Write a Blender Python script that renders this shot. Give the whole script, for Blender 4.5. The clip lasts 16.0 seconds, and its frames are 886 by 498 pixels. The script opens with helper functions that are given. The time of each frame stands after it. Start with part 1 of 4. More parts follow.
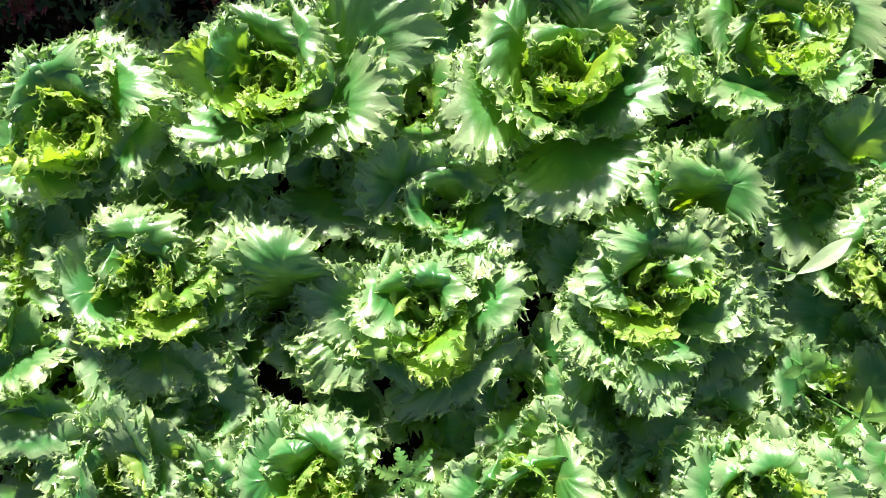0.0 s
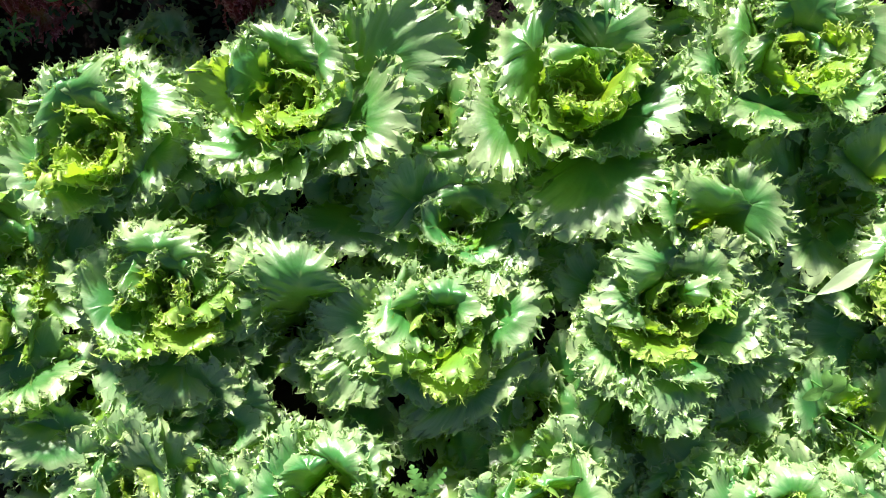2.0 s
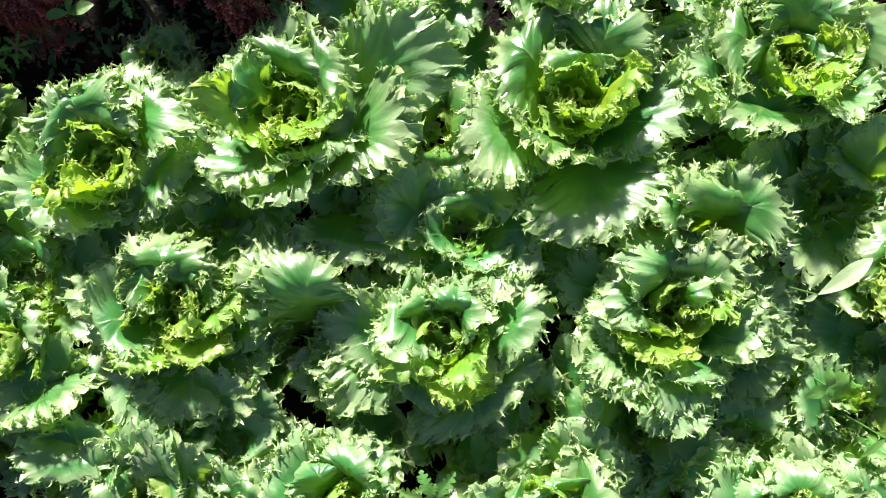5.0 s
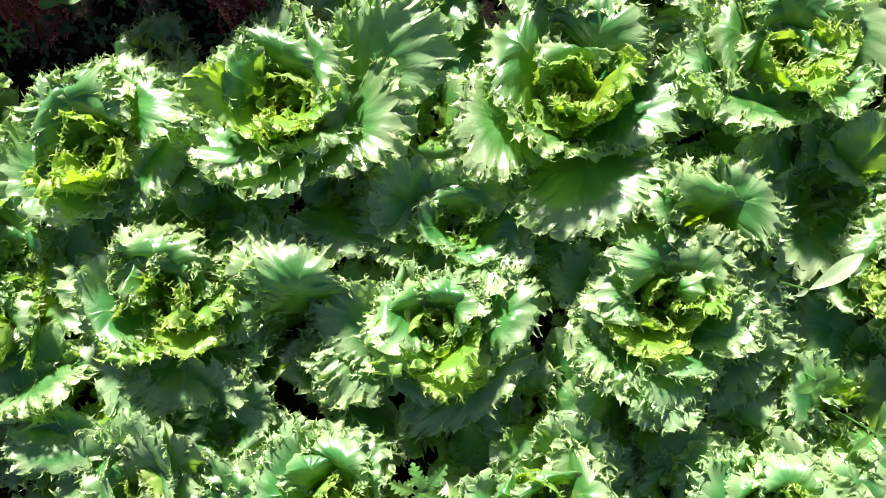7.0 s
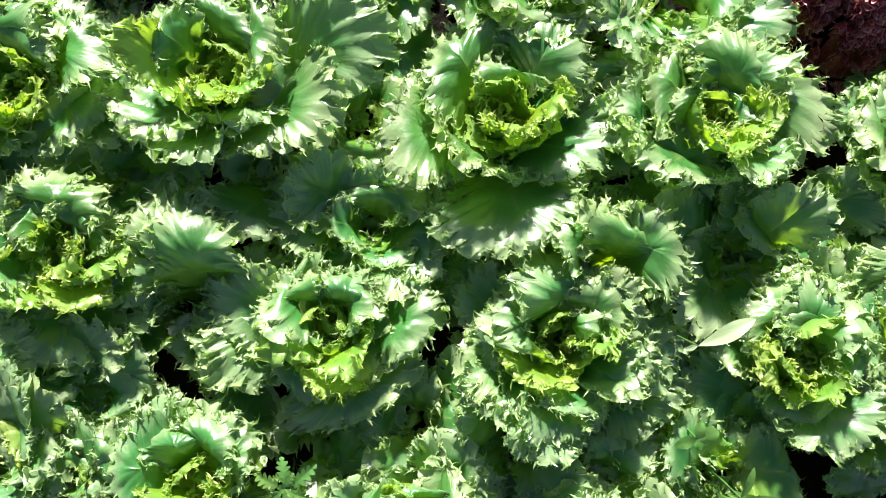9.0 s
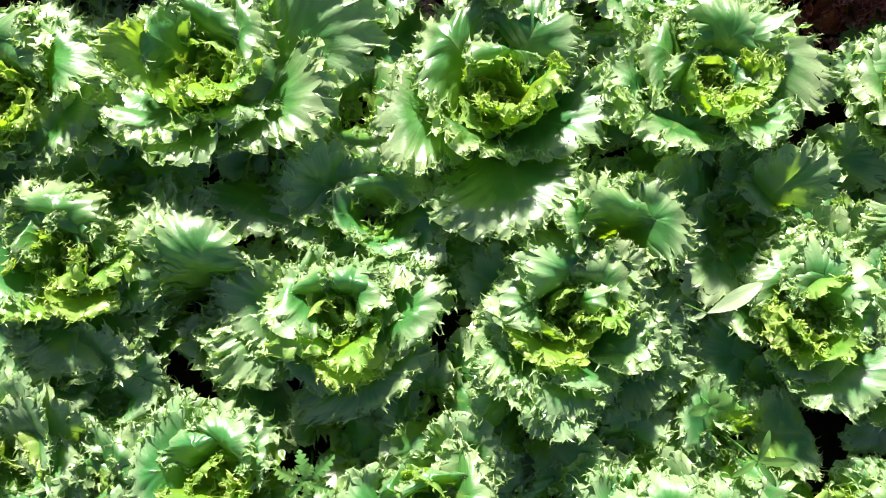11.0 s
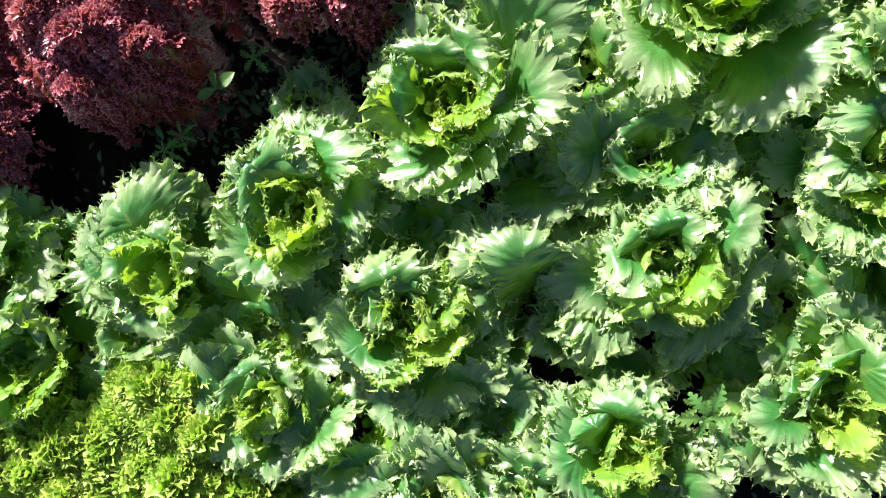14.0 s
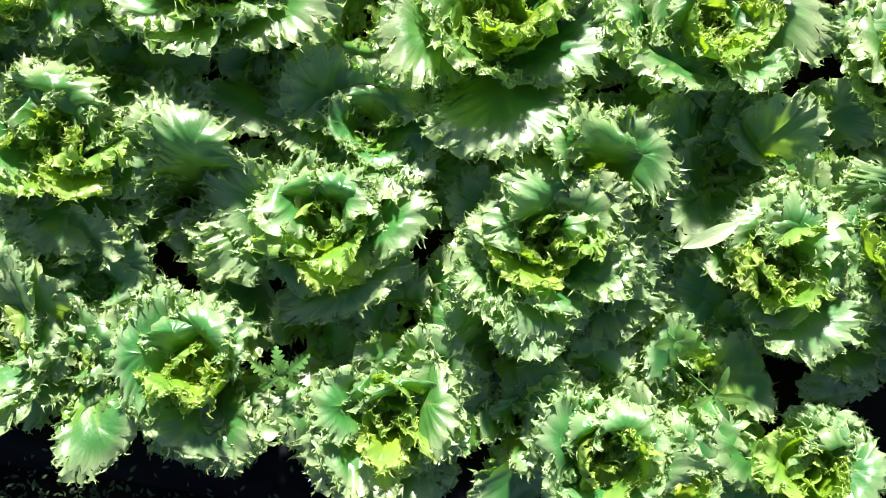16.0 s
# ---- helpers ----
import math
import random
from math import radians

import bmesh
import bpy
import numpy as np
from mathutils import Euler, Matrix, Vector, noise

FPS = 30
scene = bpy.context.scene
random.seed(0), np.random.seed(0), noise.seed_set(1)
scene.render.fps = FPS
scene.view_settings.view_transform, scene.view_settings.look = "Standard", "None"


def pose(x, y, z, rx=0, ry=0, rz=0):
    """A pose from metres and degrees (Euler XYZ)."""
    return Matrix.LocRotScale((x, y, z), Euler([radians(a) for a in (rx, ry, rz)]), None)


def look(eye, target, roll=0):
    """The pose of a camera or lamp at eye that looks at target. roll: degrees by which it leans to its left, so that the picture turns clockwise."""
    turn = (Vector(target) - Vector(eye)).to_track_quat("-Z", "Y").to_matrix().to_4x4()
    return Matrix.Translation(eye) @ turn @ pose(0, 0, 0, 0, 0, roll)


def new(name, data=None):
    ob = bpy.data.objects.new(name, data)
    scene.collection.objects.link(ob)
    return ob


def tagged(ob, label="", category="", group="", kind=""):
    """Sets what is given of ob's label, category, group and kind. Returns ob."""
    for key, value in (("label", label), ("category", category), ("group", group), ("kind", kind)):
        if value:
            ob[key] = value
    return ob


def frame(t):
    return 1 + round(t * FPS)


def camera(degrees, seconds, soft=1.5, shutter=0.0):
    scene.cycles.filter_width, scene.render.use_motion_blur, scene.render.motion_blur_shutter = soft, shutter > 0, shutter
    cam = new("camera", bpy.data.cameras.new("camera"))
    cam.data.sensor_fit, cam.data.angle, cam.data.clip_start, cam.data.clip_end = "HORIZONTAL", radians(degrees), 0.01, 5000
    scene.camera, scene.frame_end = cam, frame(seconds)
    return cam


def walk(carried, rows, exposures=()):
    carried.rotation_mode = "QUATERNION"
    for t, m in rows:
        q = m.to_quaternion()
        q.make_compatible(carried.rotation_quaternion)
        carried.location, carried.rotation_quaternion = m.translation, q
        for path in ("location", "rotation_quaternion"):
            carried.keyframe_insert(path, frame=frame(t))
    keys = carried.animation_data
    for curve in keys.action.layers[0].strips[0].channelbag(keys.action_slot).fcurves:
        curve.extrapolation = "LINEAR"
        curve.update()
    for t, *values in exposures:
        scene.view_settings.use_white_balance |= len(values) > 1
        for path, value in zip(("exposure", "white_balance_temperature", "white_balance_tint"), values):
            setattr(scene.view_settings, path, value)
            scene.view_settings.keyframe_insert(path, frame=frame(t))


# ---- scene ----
cam = camera(63.5, 16.0, soft=1.1)
# seconds, place, and the turn of a camera that looks straight down
PATH = [
    (0, 0.0097, 0.0146, 1.1823, 1.08, 0.00, 0.56),
    (0.5, 0.0094, 0.0171, 1.1809, 1.34, -0.10, 0.28),
    (1, 0.0090, 0.0145, 1.1820, 1.27, -0.42, 0.41),
    (1.5, 0.0079, 0.0151, 1.1850, 1.60, 0.76, 0.84),
    (2, 0.0132, 0.0155, 1.1844, 2.41, 1.44, 1.11),
    (2.5, 0.0091, 0.0167, 1.1913, 2.94, 1.57, 0.84),
    (3, 0.0080, 0.0220, 1.1927, 2.74, 1.45, 0.65),
    (3.5, 0.0062, 0.0259, 1.1938, 2.14, 1.35, 0.57),
    (6, 0.0102, 0.0298, 1.1968, 2.38, 1.64, -0.44),
    (6.5, 0.0111, 0.0253, 1.1949, 2.64, 1.49, -0.01),
    (7, 0.0108, 0.0261, 1.1961, 1.82, 1.13, 0.23),
    (7.5, 0.0163, 0.0264, 1.1912, 3.10, 1.10, 1.36),
    (8, 0.0319, 0.0238, 1.1917, 2.57, 0.79, 2.34),
    (8.5, 0.0603, 0.0181, 1.1895, 2.88, 0.03, 5.37),
    (9, 0.0995, 0.0125, 1.1853, 3.34, -1.99, 9.76),
    (9.2, 0.1224, 0.0056, 1.1788, 4.05, -2.63, 11.19),
    (9.6, 0.1580, 0.0000, 1.1770, 4.00, -3.90, 14.60),
    (10.1, 0.1760, 0.0000, 1.1770, 3.40, -4.50, 16.40),
    (10.6, 0.1520, 0.0060, 1.1800, 2.60, -3.60, 13.00),
    (11, 0.0980, 0.0180, 1.1840, 1.90, -1.60, 6.00),
    (11.3, 0.0445, 0.0247, 1.1883, 1.78, 0.16, -0.30),
    (11.5, -0.0222, 0.0305, 1.1909, 2.42, 0.94, -5.65),
    (12, -0.1119, 0.0587, 1.2088, 1.03, 4.77, -16.35),
    (12.5, -0.1657, 0.0650, 1.2232, -1.50, 8.13, -21.74),
    (13, -0.1837, 0.0531, 1.2418, -5.88, 9.85, -22.95),
    (13.5, -0.1781, 0.0532, 1.2443, -5.42, 10.04, -22.61),
    (14, -0.1515, 0.0534, 1.2302, -2.49, 9.13, -19.55),
    (14.5, -0.0891, 0.0349, 1.2249, -2.33, 6.93, -11.86),
    (15, -0.0345, 0.0035, 1.2256, -2.14, 3.60, -2.96),
    (15.5, 0.0428, -0.0463, 1.2177, -1.08, -0.28, 5.18),
    (16, 0.1220, -0.0442, 1.2088, -1.53, -1.97, 11.28),
]
walk(cam, [(t, pose(x, y, z, rx, ry, rz)) for t, x, y, z, rx, ry, rz in PATH])

# ---- light: a low morning sun from beyond the bed, and clear sky ----
SUN_TO = Vector((-0.20, 0.84, 0.47)).normalized()
scene.view_settings.exposure = 1.72
world = bpy.data.worlds.new("sky")
scene.world = world
world.use_nodes = True
wt = world.node_tree
sky = wt.nodes.new("ShaderNodeTexSky")
sky.sky_type, sky.sun_disc = "NISHITA", False
sky.sun_elevation = math.asin(SUN_TO.z)
sky.sun_rotation = math.atan2(SUN_TO.x, SUN_TO.y)
wt.links.new(sky.outputs[0], wt.nodes["Background"].inputs[0])
wt.nodes["Background"].inputs[1].default_value = 0.035
sun = new("sun", bpy.data.lights.new("sun", "SUN"))
sun.data.energy, sun.data.angle, sun.data.color = 5.0, radians(4.0), (1.0, 0.92, 0.86)
sun.matrix_world = look(SUN_TO * 10, (0, 0, 0))


# ---- materials ----
def material(name):
    m = bpy.data.materials.new(name)
    m.use_nodes = True
    nt = m.node_tree
    return m, nt, nt.nodes["Principled BSDF"]


def node(nt, kind, **settings):
    n = nt.nodes.new(kind)
    for key, value in settings.items():
        n.inputs[key].default_value = value
    return n


def mix_colour(nt, fac, a, b, blend="MIX"):
    n = nt.nodes.new("ShaderNodeMix")
    n.data_type, n.blend_type = "RGBA", blend
    for i, value in ((0, fac), (6, a), (7, b)):
        if isinstance(value, bpy.types.NodeSocket):
            nt.links.new(value, n.inputs[i])
        else:
            n.inputs[i].default_value = value
    return n.outputs[2]


def ramp(nt, value, low, high, a=0.0, b=1.0):
    n = nt.nodes.new("ShaderNodeMapRange")
    n.interpolation_type = "SMOOTHSTEP"
    nt.links.new(value, n.inputs[0])
    for i, number in enumerate((low, high, a, b)):
        n.inputs[i + 1].default_value = number
    return n.outputs[0]


def leaf_material(name, blade, deep, pale, margin, rib, through_colour, through_share=0.4, rough=0.43, margin_from=0.90, vein=0.2, pale_from=0.4, base=None, base_to=0.5, gloss=0.5, wax=0.0):
    """A thin leaf: waxy blade with fanned veins, lighter margin, light that shines through it."""
    m, nt, bsdf = material(name)
    link = nt.links.new
    uv = nt.nodes.new("ShaderNodeUVMap")
    uv.uv_map = "UVMap"
    sep = nt.nodes.new("ShaderNodeSeparateXYZ")
    link(uv.outputs[0], sep.inputs[0])
    coord = nt.nodes.new("ShaderNodeTexCoord")
    info = nt.nodes.new("ShaderNodeObjectInfo")
    # fanned veins: lines of one angle from the leaf's foot, bent a little by noise
    stretch = nt.nodes.new("ShaderNodeMapping")
    stretch.inputs["Scale"].default_value = (26.0, 2.6, 1.0)
    link(uv.outputs[0], stretch.inputs[0])
    veins = node(nt, "ShaderNodeTexNoise", Scale=1.0, Detail=4.0, Roughness=0.6, Distortion=0.35)
    link(stretch.outputs[0], veins.inputs[0])
    patch = node(nt, "ShaderNodeTexNoise", Scale=32.0, Detail=5.0, Roughness=0.6)
    link(coord.outputs["Object"], patch.inputs[0])
    fine = node(nt, "ShaderNodeTexNoise", Scale=260.0, Detail=3.0, Roughness=0.55)
    link(coord.outputs["Object"], fine.inputs[0])
    colour = mix_colour(nt, ramp(nt, patch.outputs[0], 0.38, 0.64), blade, deep)
    colour = mix_colour(nt, ramp(nt, veins.outputs[0], 0.56, 0.74, 0.0, vein), colour, rib)
    edge = ramp(nt, sep.outputs[1], margin_from, 1.0)
    # the pale margin, sunlit sheen painted in, runs inwards in uneven streaks between the veins
    thread = nt.nodes.new("ShaderNodeMapping")
    thread.inputs["Scale"].default_value = (58.0, 1.6, 1.0)
    link(uv.outputs[0], thread.inputs[0])
    streak = node(nt, "ShaderNodeTexNoise", Scale=1.0, Detail=3.0, Roughness=0.65, Distortion=0.2)
    link(thread.outputs[0], streak.inputs[0])
    along = nt.nodes.new("ShaderNodeUVMap")
    along.uv_map = "Along"
    far = nt.nodes.new("ShaderNodeSeparateXYZ")
    link(along.outputs[0], far.inputs[0])
    inward = sep.outputs[1]
    for other, share, kept in ((far.outputs[0], 0.5, 0.6), (streak.outputs[0], 0.5, 1.0)):
        first = nt.nodes.new("ShaderNodeMath")
        first.operation = "MULTIPLY"
        link(inward, first.inputs[0])
        first.inputs[1].default_value = kept
        total = nt.nodes.new("ShaderNodeMath")
        total.operation = "MULTIPLY_ADD"
        link(other, total.inputs[0])
        total.inputs[1].default_value = share
        link(first.outputs[0], total.inputs[2])
        inward = total.outputs[0]
    colour = mix_colour(nt, ramp(nt, inward, pale_from + 0.25, 1.22), colour, pale)
    colour = mix_colour(nt, edge, colour, margin)
    midrib = ramp(nt, sep.outputs[1], 0.10, 0.01, 0.0, 0.7)
    colour = mix_colour(nt, midrib, colour, rib)
    foot = ramp(nt, far.outputs[0], base_to, base_to * 0.35)
    colour = mix_colour(nt, foot, colour, base or blade)
    hue = node(nt, "ShaderNodeHueSaturation", Fac=1.0)
    link(ramp(nt, info.outputs["Random"], 0.0, 1.0, 0.485, 0.512), hue.inputs["Hue"])
    link(ramp(nt, patch.outputs[0], 0.2, 0.8, 0.85, 1.15), hue.inputs["Value"])
    link(colour, hue.inputs["Color"])
    link(hue.outputs[0], bsdf.inputs["Base Color"])
    link(ramp(nt, fine.outputs[0], 0.3, 0.7, rough - 0.07, rough + 0.1), bsdf.inputs["Roughness"])
    bsdf.inputs["Specular IOR Level"].default_value = gloss
    bsdf.inputs["Coat Weight"].default_value = wax
    bsdf.inputs["Coat Roughness"].default_value = 0.30
    bump = node(nt, "ShaderNodeBump", Strength=0.14, Distance=0.003)
    link(veins.outputs[0], bump.inputs["Height"])
    bump_mid = node(nt, "ShaderNodeBump", Strength=0.25, Distance=0.006)
    link(patch.outputs[0], bump_mid.inputs["Height"])
    link(bump_mid.outputs[0], bump.inputs["Normal"])
    bump_fine = node(nt, "ShaderNodeBump", Strength=0.22, Distance=0.0014)
    link(fine.outputs[0], bump_fine.inputs["Height"])
    link(bump.outputs[0], bump_fine.inputs["Normal"])
    link(bump_fine.outputs[0], bsdf.inputs["Normal"])
    thin = nt.nodes.new("ShaderNodeBsdfTranslucent")
    glow = mix_colour(nt, foot, through_colour, (0.36, 0.60, 0.010, 1) if base else through_colour)
    link(mix_colour(nt, edge, glow, margin), thin.inputs[0])
    link(bump.outputs[0], thin.inputs["Normal"])
    both = nt.nodes.new("ShaderNodeMixShader")
    both.inputs[0].default_value = through_share
    link(bsdf.outputs[0], both.inputs[1])
    link(thin.outputs[0], both.inputs[2])
    link(both.outputs[0], nt.nodes["Material Output"].inputs[0])
    return m


# pale tone: lighter margin plus the whitish sun sheen of the leaf tips
LEAF_OUTER = leaf_material("lettuce_outer", (0.068, 0.265, 0.060, 1), (0.045, 0.195, 0.048, 1), (0.325, 0.465, 0.225, 1), (0.46, 0.61, 0.25, 1), (0.20, 0.37, 0.10, 1), (0.29, 0.54, 0.05, 1), 0.42, pale_from=0.52, base=(0.17, 0.345, 0.025, 1), base_to=0.6, gloss=0.7, rough=0.34, wax=0.9, margin_from=0.89)
LEAF_INNER = leaf_material("lettuce_inner", (0.160, 0.35, 0.052, 1), (0.12, 0.29, 0.042, 1), (0.28, 0.44, 0.10, 1), (0.50, 0.63, 0.15, 1), (0.29, 0.45, 0.08, 1), (0.37, 0.60, 0.03, 1), 0.44, pale_from=0.55, base=(0.29, 0.44, 0.015, 1), base_to=0.85, gloss=0.6, wax=0.25)
LEAF_RED = leaf_material("lettuce_red", (0.17, 0.020, 0.036, 1), (0.14, 0.065, 0.020, 1), (0.31, 0.050, 0.080, 1), (0.66, 0.27, 0.31, 1), (0.10, 0.08, 0.03, 1), (0.32, 0.08, 0.05, 1), 0.3, rough=0.27, pale_from=0.75, gloss=0.8)
LEAF_LIME = leaf_material("lettuce_lime", (0.19, 0.37, 0.030, 1), (0.13, 0.28, 0.03, 1), (0.31, 0.49, 0.06, 1), (0.50, 0.63, 0.16, 1), (0.25, 0.42, 0.08, 1), (0.38, 0.64, 0.04, 1), 0.45)
# darkened copy of the weed leaf: the shade near the ground is its colour
LEAF_LOW_SHADED = leaf_material("low_weed_leaf_shaded", (0.026, 0.055, 0.018, 1), (0.016, 0.036, 0.012, 1), (0.026, 0.055, 0.018, 1), (0.03, 0.06, 0.02, 1), (0.04, 0.07, 0.03, 1), (0.05, 0.10, 0.01, 1), 0.25, rough=0.6, vein=0.25)
LEAF_WEED = leaf_material("weed_leaf", (0.10, 0.24, 0.05, 1), (0.07, 0.18, 0.04, 1), (0.11, 0.25, 0.06, 1), (0.14, 0.27, 0.07, 1), (0.22, 0.34, 0.12, 1), (0.22, 0.46, 0.03, 1), 0.35, vein=0.25)
LEAF_PALE = leaf_material("pale_weed_leaf", (0.30, 0.42, 0.21, 1), (0.25, 0.37, 0.17, 1), (0.34, 0.46, 0.26, 1), (0.36, 0.47, 0.27, 1), (0.40, 0.50, 0.30, 1), (0.28, 0.46, 0.08, 1), 0.3, vein=0.25)


def soil_material():
    m, nt, bsdf = material("soil")
    link = nt.links.new
    coord = nt.nodes.new("ShaderNodeTexCoord")
    big = node(nt, "ShaderNodeTexNoise", Scale=9.0, Detail=6.0, Roughness=0.65)
    fine = node(nt, "ShaderNodeTexNoise", Scale=150.0, Detail=6.0, Roughness=0.7)
    for n in (big, fine):
        link(coord.outputs["Object"], n.inputs[0])
    # dark soil, set nearly black: the shade cast by the heads is in these colours
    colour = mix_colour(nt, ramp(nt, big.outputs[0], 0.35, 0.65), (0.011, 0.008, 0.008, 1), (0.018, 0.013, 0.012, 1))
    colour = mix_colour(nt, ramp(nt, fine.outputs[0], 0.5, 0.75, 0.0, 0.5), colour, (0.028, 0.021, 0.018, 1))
    link(colour, bsdf.inputs["Base Color"])
    bsdf.inputs["Roughness"].default_value = 0.95
    bsdf.inputs["Specular IOR Level"].default_value = 0.08
    bump = node(nt, "ShaderNodeBump", Strength=0.9, Distance=0.01)
    link(fine.outputs[0], bump.inputs["Height"])
    link(bump.outputs[0], bsdf.inputs["Normal"])
    return m


SOIL = soil_material()


# ---- mesh helpers ----
def grid_mesh(name, x, y, z, u=None, v=None, mat=None, strips=None, along=None, more=()):
    """A smooth sheet over a grid of places, rows by columns, with its own two coordinates as UV.
    strips: more small sheets in the same mesh: places (count, rows, 2, 3) and their two coordinates.
    along: how far from the foot each place is, 0 to 1, kept as a second map. more: further sheets of the same mesh."""
    co, quads, both, far = np.zeros((0, 3)), np.zeros((0, 4), int), np.zeros((0, 2)), np.zeros(0)
    for gx, gy, gz, gu, gv, ga in [(x, y, z, u, v, along), *more]:
        rows, cols = gx.shape
        i = (np.arange(rows - 1)[:, None] * cols + np.arange(cols - 1)[None, :]).ravel() + len(co)
        quads = np.concatenate([quads, np.stack([i, i + 1, i + cols + 1, i + cols], -1)])
        co = np.concatenate([co, np.stack([gx, gy, gz], -1).reshape(-1, 3)])
        if u is not None:
            both = np.concatenate([both, np.stack([gu.ravel(), gv.ravel()], -1)])
            far = np.concatenate([far, np.ones(gx.size) if ga is None else ga.ravel()])
    if strips is not None:
        places, uv = strips
        count, high = places.shape[:2]
        first = len(co) + np.arange(count)[:, None] * high * 2 + np.arange(high - 1)[None, :] * 2
        first = first.ravel()
        quads = np.concatenate([quads, np.stack([first, first + 1, first + 3, first + 2], -1)])
        co = np.concatenate([co, places.reshape(-1, 3)])
        both = np.concatenate([both, uv.reshape(-1, 2)])
    me = bpy.data.meshes.new(name)
    me.vertices.add(len(co))
    me.vertices.foreach_set("co", co.astype(np.float32).ravel())
    loops = quads.astype(np.int32).ravel()
    me.loops.add(len(loops))
    me.loops.foreach_set("vertex_index", loops)
    me.polygons.add(len(quads))
    me.polygons.foreach_set("loop_start", (np.arange(len(quads)) * 4).astype(np.int32))
    me.polygons.foreach_set("use_smooth", np.ones(len(quads), bool))
    if u is not None:
        me.uv_layers.new(name="UVMap").data.foreach_set("uv", both.astype(np.float32)[loops].ravel())
        span = np.ones((len(co), 2), np.float32)
        span[:len(far), 0] = far
        me.uv_layers.new(name="Along").data.foreach_set("uv", span[loops].ravel())
    me.update(calc_edges=True)
    if mat:
        me.materials.append(mat)
    return me


def part(name, me, parent, m=None, label=""):
    ob = new(name, me)
    ob.parent = parent
    if m is not None:
        ob.matrix_basis = m
    return tagged(ob, label)


def wobble(rng, low, high, count=5):
    """A smooth random curve of about -1 to 1, as a function of one coordinate."""
    f, p = rng.uniform(low, high, count), rng.uniform(0, 6.3, count)
    a = rng.uniform(0.5, 1.0, count)
    a = a / np.sqrt((a * a).sum()) * 1.1
    return lambda t: (a[:, None] * np.sin(f[:, None] * np.ravel(t)[None, :] + p[:, None])).sum(0).reshape(np.shape(t))


def unit(a):
    return a / (np.linalg.norm(a, axis=-1, keepdims=True) + 1e-9)


def fringe(rng, P, f, count, tooth, skirt, deep, wild, slim=0.06, taper=1.7, rows=4, stand=(-0.2, 0.6)):
    """Small curled hooks along the margin of the sheet P: where each starts, how it bends, and its taper."""
    keep = f[(np.abs(f) < 0.93)]
    spots = keep[0] + (keep[-1] - keep[0]) * (np.arange(count) + rng.uniform(-0.4, 0.4, count)) / count
    col = np.clip(np.searchsorted(f, spots), 1, len(f) - 2)
    row = P.shape[0] - 1 - np.where(rng.random(count) < skirt, rng.integers(1, deep + 1, count), 0)
    k = np.clip((spots - f[col - 1]) / (f[col] - f[col - 1]), 0, 1)[:, None]
    at = P[row, col - 1] * (1 - k) + P[row, col] * k
    out, run = unit(P[row, col] - P[row - 2, col]), unit(P[row, col + 1] - P[row, col - 1])
    up = unit(np.cross(out, run))
    up = up * np.where(up[:, 2:3] < 0, -1, 1)
    a, b = wild * rng.uniform(-1.0, 1.0, (count, 1)), rng.uniform(0.2, 1.5, (count, 1)) * np.where(rng.random((count, 1)) < 0.5, 1, -1)
    way = unit(out * np.cos(a) + run * np.sin(a) + up * rng.uniform(*stand, (count, 1)))
    over = unit(up * np.cos(b) + run * np.sin(b))
    over = unit(over - way * (over * way).sum(1, keepdims=True))
    broad = np.cross(way, over)
    bend = rng.uniform(0.9, 3.0, count) * np.where(rng.random(count) < 0.8, 1, -1)
    long = tooth * (0.45 + 1.4 * rng.random(count) ** 1.4)
    t = np.linspace(0, 1, rows)[None, :] ** 1.2
    k = bend[:, None]
    go, rise = np.sin(k * t) / k * long[:, None], (1 - np.cos(k * t)) / k * long[:, None]
    line = at[:, None, :] + go[..., None] * way[:, None, :] + rise[..., None] * over[:, None, :] - 0.22 * long[:, None, None] * out[:, None, :]
    half = (slim * long[:, None] + 0.0006) * (1 - t) ** taper + 0.0007 * (1 - t) + 0.0001
    places = np.stack([line - half[..., None] * broad[:, None, :], line + half[..., None] * broad[:, None, :]], 2)
    places[..., 2] = np.maximum(places[..., 2], 0.004)
    uv = np.stack([np.broadcast_to(spots[:, None, None] * 0.8, places.shape[:3]), np.broadcast_to((0.9 + 0.1 * t)[..., None], places.shape[:3])], -1)
    return places, uv


